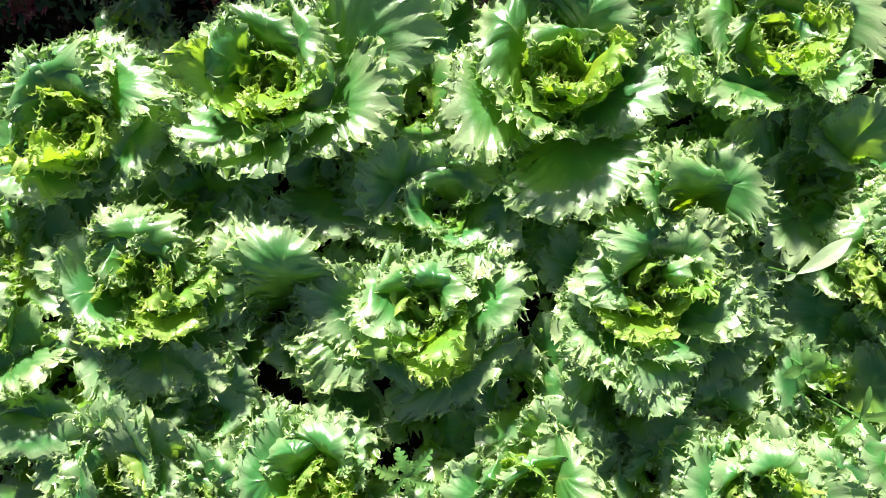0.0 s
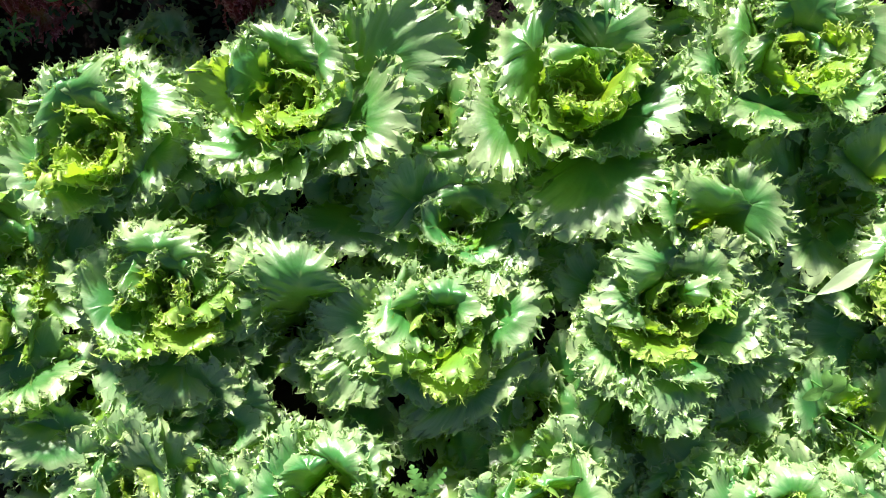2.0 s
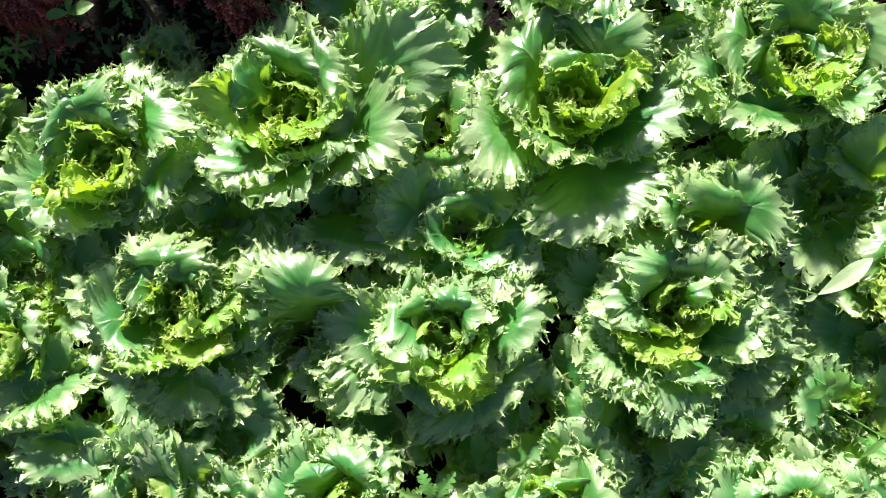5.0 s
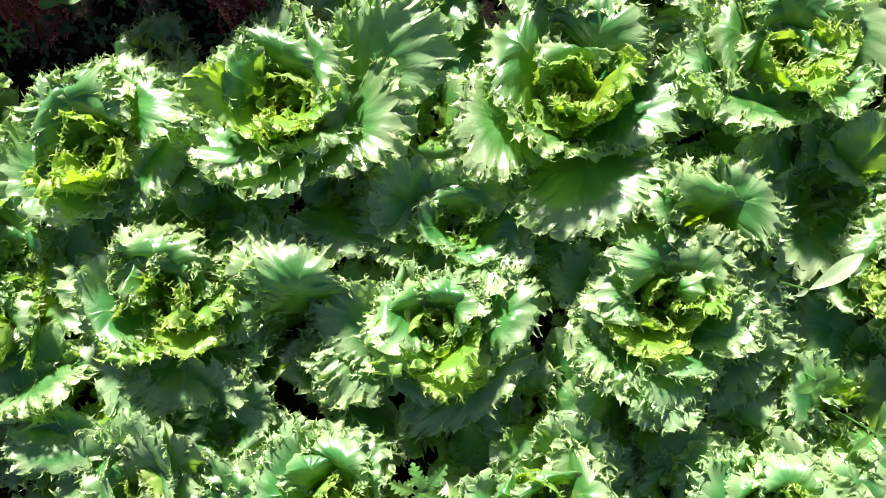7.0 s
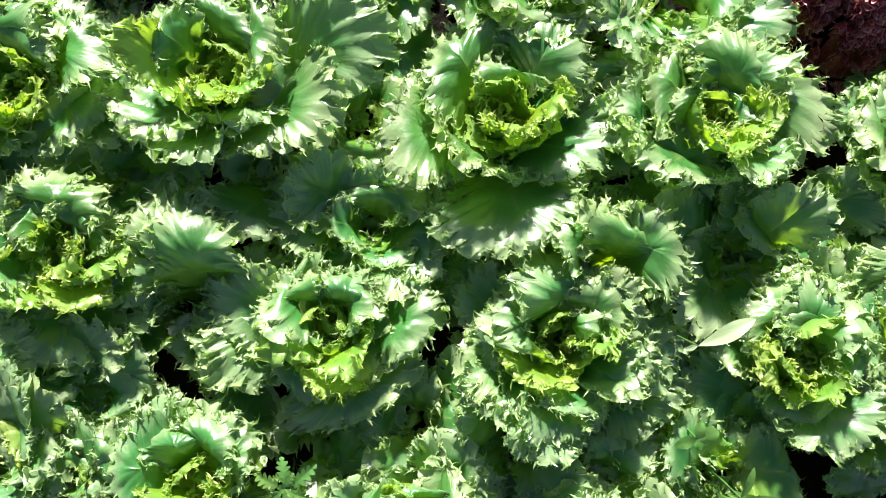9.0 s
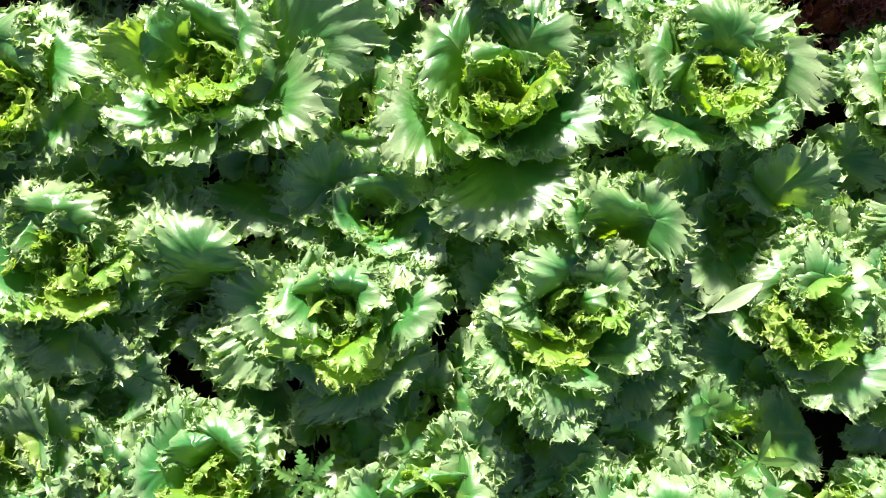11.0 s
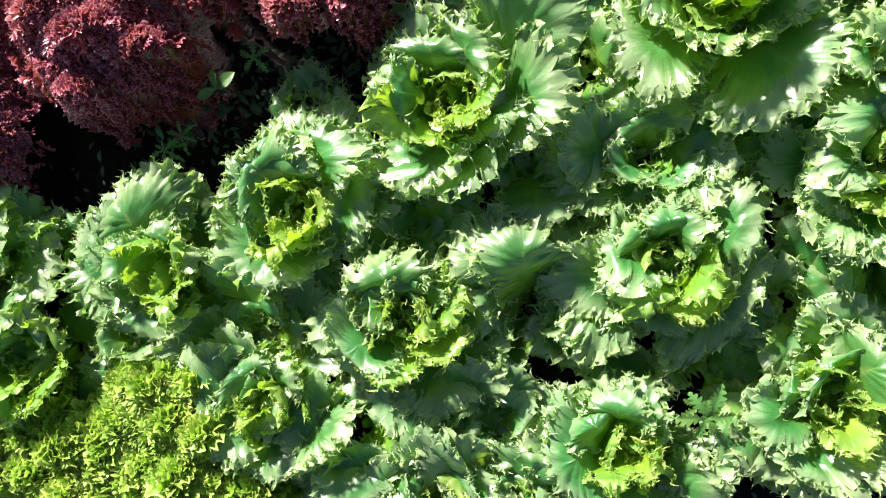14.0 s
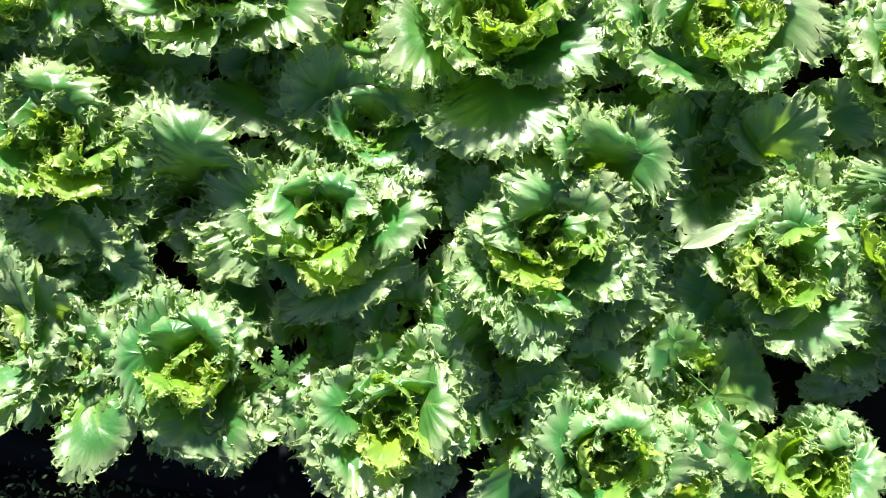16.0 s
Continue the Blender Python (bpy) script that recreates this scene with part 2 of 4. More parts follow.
def leaf_mesh(rng, reach, tip, wide, mat, p1=None, p2=None, wrap=0.25, foot=(0.012, 0.03), pitch=0.0027, cut=0.22, ruffle=0.0080, frill=0.0052, tooth=0.0102, cup=0.0, sway=0.018, band=0.80, rows=(7, 6), fine=0.0029, skirt=0.25, deep=2, wild=0.8, bend=0.0, hook_rows=5, slim=0.060, stand=(-0.3, 0.7)):
    """A broad lettuce leaf that points along +x: its midrib runs from the foot by p1 and p2 to the tip (distance
    from the head's axis, height); wide: half its width; wrap: the radius by which it bends round the head.
    Side veins run from the midrib to a crimped and lobed margin, with small curled hooks."""
    p1 = p1 or (0.38 * reach, 0.2 * tip + 0.02)
    p2 = p2 or (0.66 * reach, 1.15 * tip)
    knots = np.array([foot, p1, p2, (reach, tip)])

    def rib(T):
        k = np.stack([(1 - T) ** 3, 3 * T * (1 - T) ** 2, 3 * T * T * (1 - T), T ** 3])
        d = np.stack([(1 - T) ** 2, 2 * T * (1 - T), T * T])
        at, along = np.tensordot(k, knots, (0, 0)), np.tensordot(d, np.diff(knots, axis=0), (0, 0))
        return at[..., 0], at[..., 1], along[..., 0], along[..., 1]

    sr, sz, _, _ = rib(np.linspace(0, 1, 24))
    long = np.sqrt(np.diff(sr) ** 2 + np.diff(sz) ** 2).sum()
    around = 1.7 * long + 2.2 * wide
    cols = 2 * int(np.clip(around / fine / 2, 16, 120)) + 1
    f = np.linspace(-1, 1, cols)
    # rows of the blade, then of the crimped band
    v = np.concatenate([np.linspace(0, band, rows[0] + 1)[:-1], np.linspace(band, 1, rows[1])])
    Fi, V = np.meshgrid(f, v)
    psi = f * math.pi * 0.95
    # lobes between cuts of unequal depth, each lifted, cupped and leaning in its own way
    cuts = int(np.clip(around / 0.027, 3, 20))
    place = np.linspace(-0.86, 0.86, cuts) + rng.uniform(-0.5, 0.5, cuts) * 1.4 / cuts
    place.sort()
    notch = sum(d * np.exp(-((f - c) / q) ** 2) for c, d, q in zip(place, rng.uniform(0.03, cut, cuts), rng.uniform(0.010, 0.024, cuts)))
    lobe = np.searchsorted(place, f)
    ends = np.concatenate([[-1], place, [1]])
    across = (f - ends[lobe]) / (ends[lobe + 1] - ends[lobe] + 1e-6) * 2 - 1
    up, hollow, tilt = (rng.uniform(*q, cuts + 1)[lobe] for q in ((-0.9, 1.1), (-0.6, 1.2), (-0.7, 0.7)))
    size = (1 + 0.10 * wobble(rng, 3, 9)(f)) * (1 - notch) * (0.95 + 0.10 * (1 - np.abs(across)) * rng.uniform(0.3, 1.4, cuts + 1)[lobe])
    ma, mb = 0.56 + 0.44 * np.cos(psi) * size, wide / long * np.sin(psi) * (1 + 0.28 * np.cos(psi)) * size
    ca = 0.66 * (1 - np.abs(f) ** 1.25)
    da, db = ma - ca, mb
    ray = np.sqrt(da * da + db * db) + 1e-6
    ua, ub = da / ray, db / ray
    open_edge = np.clip((1 - np.abs(f)) * 4, 0, 1)[None, :]
    B = np.clip((V - band + 0.06) / (1.06 - band), 0, 1) ** 1.3 * open_edge
    run = np.concatenate([[0], np.cumsum(np.sqrt(np.diff(ma) ** 2 + np.diff(mb) ** 2))]) * long
    ph = wobble(rng, 2, 8)(f) * 2.5
    wave1 = (6.2832 * run / 0.036 + ph)[None, :] + 0.8 * V
    wave2 = (6.2832 * run / 0.0175 + 2.5 * ph + 1.5 * wobble(rng, 10, 26)(f))[None, :] + 1.5 * B
    wave3 = (6.2832 * run / 0.0088 + 3.0 * wobble(rng, 14, 40)(f))[None, :] + 2.0 * B
    fold = (0.65 + 0.5 * wobble(rng, 3, 9)(f))[None, :]
    lift = sway * V * wobble(rng, 1.5, 5)(f)[None, :] + 0.0016 * V * wobble(rng, 6, 12)(f)[None, :]
    kernel = np.hanning(2 * int(0.010 / fine) + 3)
    smooth = np.convolve(np.pad(up + hollow * across ** 2 + tilt * across, len(kernel) // 2, mode="edge"), kernel / kernel.sum(), "valid")
    lift = lift + ruffle * V ** 7 * open_edge * smooth[None, :] + 0.75 * ruffle * V ** 4 * open_edge * np.sin(wave1) * fold
    # quilted blade between the veins
    quilt = np.zeros_like(V)
    for _ in range(5):
        g, h = rng.uniform(0, 6.2832), rng.uniform(90, 210)
        quilt += np.sin(h * (math.cos(g) * (ca + V * da) * long + math.sin(g) * V * db * long) + rng.uniform(0, 6.3))
    lift = lift + 0.0011 * quilt * np.clip(V * 3, 0, 1) * (1 - 0.5 * B)
    lift = lift + frill * B * np.sin(wave2) + 0.2 * frill * B ** 2 * np.sin(wave3) + cup * (V * mb * long / wide) ** 2
    side = 0.5 * ruffle * B * np.cos(wave1) + 0.4 * ruffle * V ** 10 * open_edge * across[None, :] + frill * B ** 1.5 * np.cos(wave2 + 0.5) + 0.2 * frill * B ** 2.5 * np.cos(wave3 + 0.4)
    A = ca + V * da - side * ub / long
    Bm = V * db * long + side * ua
    r, z, dr, dz = rib(A)
    n = np.sqrt(dr * dr + dz * dz) + 1e-6
    dr, dz = dr / n, dz / n
    q = Bm / wrap
    away = -dz * lift
    x = r + away - (wrap + away) * (1 - np.cos(q))
    y = (wrap + away) * np.sin(q) + bend * reach * np.clip(r / reach, 0, 1.3) ** 2
    z = np.maximum(z + dr * lift, 0.006)
    hooks = fringe(rng, np.stack([x, y, z], -1), f, int(around / pitch), 1.15 * tooth, skirt, deep, wild, slim, rows=hook_rows, stand=stand)
    blade, edge = (slice(0, rows[0] + 1), slice(None, None, 2)), slice(rows[0], None)
    every = (x, y, z, Fi * 0.8, 0.95 * V, A)
    bx, by, bz, bu, bv, ba = (g[blade] for g in every)
    return grid_mesh("leaf", bx, by, bz, bu, bv, mat, hooks, ba, [[g[edge] for g in every]])


def stem_mesh(mat):
    a, h = np.meshgrid(np.linspace(0, 2 * math.pi, 17), np.array([0.0, 0.02, 0.045, 0.06, 0.065]))
    rad = np.array([0.014, 0.017, 0.018, 0.012, 0.001])[:, None] * (1 + 0.08 * np.cos(5 * a))
    return grid_mesh("stem", rad * np.cos(a), rad * np.sin(a), h - 0.008, a * 0.1, h * 3, mat)


STEM = stem_mesh(LEAF_INNER)


def lettuce(x, y, seed, outer=(), top=0.19, crown=3, heart=6, low=6, ring=0.075, label=""):
    """A frilly green head. outer: (bearing, reach, tip height, half width) of the leaves that show most;
    then low leaves on the soil, crown leaves that close the cup and small heart leaves."""
    rng = np.random.default_rng(seed)
    head = new("lettuce")
    head.location = (x, y, 0)
    tagged(head, label or "green frilly lettuce head with curled toothed leaf edges", "lettuce", "green frilly lettuces in the bed")
    part("stem", STEM, head, None if heart > 2 else Matrix.Scale(0.55, 4))
    if not outer:
        first = rng.uniform(0, 60)
        outer = [(first + 51 * i + rng.uniform(-14, 14), rng.uniform(0.12, 0.17), rng.uniform(0.1, 0.16), rng.uniform(30, 42)) for i in range(7)]
    for az, reach, tip, half in outer:
        near = reach < 0.1
        lean = 0.5 + 0.5 * math.sin(radians(az))
        reach, tip = reach * (1 + 0.12 * lean), max(tip, 0.7 * tip + 0.035) * (1.10 - 0.10 * lean)
        rear = rng.uniform(-0.05, 0.08)
        me = leaf_mesh(rng, reach, tip * (1 - 0.42 * lean), reach * radians(half) * (1.15 if near else 1.28), LEAF_INNER if near and tip > 0.12 and lean < 0.45 else LEAF_OUTER, p1=(reach * 0.4, tip * (0.35 + 0.25 * lean)),
                       p2=(reach * (0.66 - 0.17 * lean + rear), tip * (1.02 + 0.17 * lean)), wrap=reach * (1.1 if near else rng.uniform(1.2, 2.1)), cup=rng.uniform(-0.02, 0.015), bend=rng.uniform(-0.22, 0.22))
        part("leaf", me, head, pose(0, 0, 0, rng.uniform(-7, 7) - 9 * math.cos(radians(az)), rng.uniform(-3, 3), az))
    start = rng.uniform(0, 360)
    for i in range(low + 2):
        reach, tip = rng.uniform(0.12, 0.20), rng.uniform(0.012, 0.035)
        if rng.random() < 0.45:
            reach, tip = reach * 0.9, rng.uniform(0.06, 0.12)
        me = leaf_mesh(rng, reach, tip, rng.uniform(0.052, 0.080), LEAF_OUTER, p1=(0.35 * reach, 0.06), p2=(0.7 * reach, tip + 0.02), sway=0.020, pitch=0.0034, fine=0.0034, rows=(6, 5), ruffle=0.006, frill=0.004, tooth=0.0085, bend=rng.uniform(-0.25, 0.25), hook_rows=4)
        part("leaf", me, head, pose(0, 0, 0, rng.uniform(-4, 4), 0, start + 360 / (low + 2) * i + rng.uniform(-20, 20)))
    for i in range(crown):
        az = start + 360 / max(crown, 1) * i + rng.uniform(-30, 30)
        reach, tip = ring * rng.uniform(0.75, 1.3), top * rng.uniform(0.76, 1.0)
        me = leaf_mesh(rng, reach, tip, ring * rng.uniform(0.8, 1.2), LEAF_INNER, p1=(reach * 0.75, 0.04), p2=(reach * rng.uniform(0.7, 0.95), tip * rng.uniform(0.95, 1.15)), wrap=reach * rng.uniform(0.95, 1.6))
        part("leaf", me, head, pose(0, 0, 0, rng.uniform(-8, 8), 0, az))
    for i in range(heart):
        az = start + 30 + 137.5 * i + rng.uniform(-35, 35)
        k = i / max(heart - 1, 1)
        reach, tip = ring * (0.85 - 0.75 * k) * rng.uniform(0.8, 1.2), top * (0.84 - 0.20 * k) * rng.uniform(0.92, 1.05)
        me = leaf_mesh(rng, reach, tip, ring * (0.95 - 0.3 * k), LEAF_INNER, p1=(reach + 0.014, 0.03), p2=(reach + 0.016, tip * 0.9), wrap=max(reach, 0.03) * rng.uniform(1.0, 1.5), ruffle=0.006, frill=0.0045, tooth=0.0072, sway=0.014, rows=(6, 5), pitch=0.0028)
        part("leaf", me, head, pose(0, 0, 0, rng.uniform(-8, 8), 0, az))
    for i in range(4 if heart > 2 else 0):
        # short smooth leaves that close the bowl of the heart
        reach, tip = ring * rng.uniform(0.75, 1.05), top * rng.uniform(0.66, 0.80)
        me = leaf_mesh(rng, reach, tip, ring * rng.uniform(0.6, 0.8), LEAF_INNER, foot=(0.004, 0.40 * top), p1=(0.3 * ring, 0.44 * top), p2=(0.65 * ring, 0.50 * top), wrap=0.12,
                       ruffle=0.004, frill=0.003, tooth=0.006, sway=0.010, pitch=0.005, fine=0.004, rows=(5, 4))
        part("leaf", me, head, pose(0, 0, 0, 0, 0, start + 90 * i + rng.uniform(-25, 25)))
    return head


def curly_leaf(rng, dome, cx, cy, spread, mat, curl, count):
    """One crimped leaf of a curly head: a patch that follows the dome, closely set with standing, folded ruffles."""
    a, d = np.meshgrid(np.linspace(0, 2 * math.pi, 15), np.linspace(0.02, 1, 5))
    x, y = cx + 0.8 * spread * d * np.cos(a), cy + 0.72 * spread * d * np.sin(a)
    z = np.maximum(dome(x, y) - 2.2 * curl, 0.012) + 0.002 * np.sin(5 * a)
    n = 10
    way, far = rng.uniform(0, 6.2832, (count, 1)), spread * np.sqrt(rng.random((count, 1))) * 1.08
    turn = way + 1.57 + rng.uniform(-0.9, 0.9, (count, 1))
    t = np.linspace(-1, 1, n)[None, :] * curl * rng.uniform(0.7, 1.5, (count, 1))
    bow = rng.uniform(-45, 45, (count, 1)) * t * t
    px, py = cx + far * np.cos(way) + t * np.cos(turn) - bow * np.sin(turn), cy + far * np.sin(way) * 0.9 + t * np.sin(turn) + bow * np.cos(turn)
    e = 0.004
    slope = -np.stack([dome(px + e, py) - dome(px - e, py), dome(px, py + e) - dome(px, py - e), np.full(px.shape, -2 * e)], -1)
    up = unit(unit(slope) + rng.uniform(-0.45, 0.45, (count, 1, 3)))
    side = np.stack([-np.sin(turn) + 0 * t, np.cos(turn) + 0 * t, 0 * t], -1)
    foot = np.stack([px, py, np.maximum(dome(px, py) - 1.3 * curl, 0.008)], -1)
    fold = (np.sin(np.arange(n)[None, :] * rng.uniform(1.5, 2.4, (count, 1)) + way * 7) + rng.uniform(-0.5, 0.5, px.shape))[..., None]
    tall = (curl * rng.uniform(0.7, 1.35, (count, 1)) * rng.uniform(0.7, 1.3, px.shape))[..., None]
    lean = rng.uniform(-1.1, 1.1, (count, 1, 1))
    mid = foot + up * 1.0 * tall + side * (0.22 * fold + 0.3 * lean) * curl
    top = foot + up * 1.6 * tall + side * (0.55 * fold + lean) * curl
    places = np.concatenate([np.stack([foot, mid], 2), np.stack([mid, top], 2)])
    v = np.concatenate([np.broadcast_to([0.45, 0.80], (count, n, 2)), np.broadcast_to([0.80, 1.0], (count, n, 2))])
    uv = np.stack([np.broadcast_to(np.concatenate([way, way])[:, :, None], v.shape), v], -1)
    places[..., 2] = np.maximum(places[..., 2], 0.006)
    return grid_mesh("leaf", x, y, z, a * 0.1, 0.3 + 0.3 * d, mat, (places, uv))


def curly_lettuce(x, y, seed, mat, radius=0.165, top=0.16, leaves=24, curl=0.0085, lumps=0.012, each=60, label="", group=""):
    """A low dome of tightly crimped leaves, spread over it by the golden angle."""
    rng = np.random.default_rng(seed)
    head = new("curly_lettuce")
    head.location = (x, y, 0)
    tagged(head, label, "lettuce", group)
    part("stem", STEM, head)
    around, wave = wobble(rng, 1, 5), [(rng.uniform(50, 110), rng.uniform(0, 6.28), rng.uniform(0, 6.28)) for _ in range(6)]
    skew = np.round(rng.uniform(0.8, 1.2), 2)

    def dome(px, py):
        r = np.hypot(px, py * skew) / radius
        h = top * (1 - 0.5 * r ** 3.6)
        for k, b, p in wave:
            h = h + 0.5 * lumps * np.sin(k * (px * math.cos(b) + py * math.sin(b)) + p)
        return h

    for i in range(leaves):
        k = (i + 0.5) / leaves
        b = 2.3999 * i + rng.uniform(-0.25, 0.25)
        r = radius * 0.88 * math.sqrt(k) * (1 + 0.10 * float(around(np.array(b))))
        me = curly_leaf(rng, dome, r * math.cos(b), r * math.sin(b), radius * rng.uniform(0.24, 0.36), mat, curl, each)
        part("leaf", me, head)
    return head


# ---- the ground: one sheet of dark soil with shade in its colour, fine near the bed ----
def ground():
    s = np.linspace(-1, 1, 221)
    line = np.sign(s) * (1.9 * np.abs(s) + 400 * np.abs(s) ** 24)
    gx, gy = np.meshgrid(line, line)
    rng = np.random.default_rng(3)
    h = np.zeros_like(gx)
    for k, amp in ((7, 0.010), (17, 0.007), (41, 0.005), (90, 0.004)):
        for _ in range(5):
            a, p = rng.uniform(0, 6.28), rng.uniform(0, 6.28)
            h += amp * 0.45 * np.sin(k * (gx * math.cos(a) + gy * math.sin(a)) + p + 1.3 * np.sin(k * 0.37 * (gy * math.cos(a) - gx * math.sin(a))))
    h *= np.exp(-(gx ** 2 + gy ** 2) / 30)
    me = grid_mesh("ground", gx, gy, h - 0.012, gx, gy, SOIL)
    return tagged(new("ground", me), "dark crumbly garden soil, darkened further for the shade between the lettuces", "soil", kind="structure")


ground()


# ---- small plants, twig, film, low growth ----
def film_material():
    m, nt, bsdf = material("black_film")
    coord = nt.nodes.new("ShaderNodeTexCoord")
    dust = node(nt, "ShaderNodeTexNoise", Scale=40.0, Detail=6.0, Roughness=0.7)
    nt.links.new(coord.outputs["Object"], dust.inputs[0])
    nt.links.new(mix_colour(nt, ramp(nt, dust.outputs[0], 0.5, 0.75, 0.0, 0.6), (0.004, 0.004, 0.007, 1), (0.012, 0.010, 0.009, 1)), bsdf.inputs["Base Color"])
    nt.links.new(ramp(nt, dust.outputs[0], 0.3, 0.7, 0.4, 0.65), bsdf.inputs["Roughness"])
    bsdf.inputs["Specular IOR Level"].default_value = 0.05
    return m


def twig_material():
    m, nt, bsdf = material("dry_twig")
    coord = nt.nodes.new("ShaderNodeTexCoord")
    grain = node(nt, "ShaderNodeTexNoise", Scale=120.0, Detail=4.0)
    nt.links.new(coord.outputs["Object"], grain.inputs[0])
    nt.links.new(mix_colour(nt, grain.outputs[0], (0.03, 0.024, 0.018, 1), (0.08, 0.065, 0.05, 1)), bsdf.inputs["Base Color"])
    bsdf.inputs["Roughness"].default_value = 0.85
    return m


FILM, TWIG = film_material(), twig_material()


def blade_mesh(rng, long, wide, rise=0.3, droop=0.5, oval=0.5, fold=0.15, teeth=0, mat=LEAF_WEED):
    """A single weed leaf along +x with a folded midrib: oval says where it is widest, teeth its serration."""
    t, u = np.meshgrid(np.linspace(0, 1, 12 * teeth + 1 if teeth else 25), np.linspace(-1, 1, 9), indexing="ij")
    w = np.sin(math.pi * t ** (0.7 + 0.6 * oval)) ** 0.8 * wide * 0.5
    if teeth:
        w = w * (0.28 + 0.9 * np.abs(np.sin(t * math.pi * teeth)) ** 0.8)
    x = t * long * (1 - 0.12 * droop * t) + (0.5 * w * np.abs(u) if teeth else 0)
    y = u * w + 0.08 * long * np.sin(t * 2.2 + rng.uniform(-1, 1)) * t
    z = long * (rise * t - droop * t * t) + fold * np.abs(u) * w + 0.03 * wide * np.sin(9 * t + rng.uniform(0, 6)) * u
    return grid_mesh("leaf", x, y, z, u * 0.3, 0.25 + 0.5 * t, mat)


def tube_mesh(name, points, radii, mat):
    p, rad = np.array(points, float), np.array(radii, float)
    a = np.linspace(0, 2 * math.pi, 9)
    way = unit(np.gradient(p, axis=0))
    one = unit(np.cross(way, np.array([0.31, 0.17, 0.93])))
    two = np.cross(way, one)
    ring = p[:, None, :] + rad[:, None, None] * (np.cos(a)[None, :, None] * one[:, None, :] + np.sin(a)[None, :, None] * two[:, None, :])
    return grid_mesh(name, ring[..., 0], ring[..., 1], ring[..., 2], np.broadcast_to(a * 0.1, ring.shape[:2]), np.full(ring.shape[:2], 0.3), mat)


def weed(x, y, seed, height, leaves, label, oval=0.5, droop=0.5, fold=0.15, teeth=0, mat=LEAF_WEED):
    """leaves: bearing, length, width, rise, and how far up the stem each is set."""
    rng = np.random.default_rng(seed)
    plant = new("weed")
    plant.location = (x, y, 0)
    tagged(plant, label, "weed", "weeds in the bed")
    t = np.linspace(0, 1, 7)
    stem = np.stack([0.012 * np.sin(2 * t), 0.008 * np.sin(3 * t + 1) - 0.0067, height * t - 0.008 * (1 - t)], -1)
    part("stem", tube_mesh("stem", stem, 0.0022 - 0.001 * t, LEAF_WEED), plant)
    for az, long, wide, rise, up in leaves:
        k = min(int(up * 6), 6)
        part("leaf", blade_mesh(rng, long, wide, rise, droop, oval, fold, teeth, mat), plant, Matrix.Translation(stem[k]) @ pose(0, 0, 0, rng.uniform(-15, 15), 0, az))
    return plant


def black_film(y0, y1):
    """A strip of black mulch film along the bed, wrinkled, half buried."""
    x, k = np.meshgrid(np.linspace(-1.6, 1.7, 160), np.linspace(0, 1, 22), indexing="ij")
    z = 0.012 + 0.012 * np.sin(k * 3.1) + 0.004 * np.sin(17 * x + 5 * k) * np.sin(9 * k + 3 * x) + 0.0012 * np.sin(14 * k + 3 * np.sin(5 * x))
    ob = new("plastic_film", grid_mesh("plastic_film", x, y0 + (y1 - y0) * k + 0.015 * np.sin(3 * x), z, x, k, FILM))
    return tagged(ob, "black plastic mulch film along the edge of the bed", "plastic film")


def low_growth(name, box, count, seed, size, label):
    """Many small leaves close to the soil, as one sheet of growth."""
    rng = np.random.default_rng(seed)
    x0, x1, y0, y1 = box
    spread = [np.clip(rng.normal(0, 0.42, count), -1.3, 1.3) for _ in range(2)]
    at = np.stack([(x0 + x1) / 2 + spread[0] * (x1 - x0) * 0.62, (y0 + y1) / 2 + spread[1] * (y1 - y0) * 0.5, rng.uniform(0.0, 0.045, count)], -1)
    az, up, long = rng.uniform(0, 6.283, count), rng.uniform(0.1, 0.9, count), size * rng.uniform(0.5, 1.4, count)
    way = np.stack([np.cos(az) * np.cos(up), np.sin(az) * np.cos(up), np.sin(up)], -1)
    broad = np.stack([-np.sin(az), np.cos(az), np.zeros(count)], -1)
    t = np.linspace(0, 1, 5)[None, :]
    line = at[:, None, :] + way[:, None, :] * (t * long[:, None])[..., None]
    line[..., 2] -= 0.5 * long[:, None] * t * t
    half = 0.19 * long[:, None] * np.sin(math.pi * np.clip(t, 0.04, 0.97)) ** 0.8
    places = np.stack([line - half[..., None] * broad[:, None, :], line + half[..., None] * broad[:, None, :]], 2)
    places[..., 2] = np.maximum(places[..., 2], 0.003)
    uv = np.stack([np.broadcast_to(az[:, None, None], places.shape[:3]), np.full(places.shape[:3], 0.4)], -1)
    flat = np.zeros((2, 2))
    me = grid_mesh(name, flat + x0, flat + y0, flat - 0.03, flat, flat, LEAF_LOW_SHADED, (places, uv))
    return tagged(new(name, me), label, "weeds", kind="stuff")


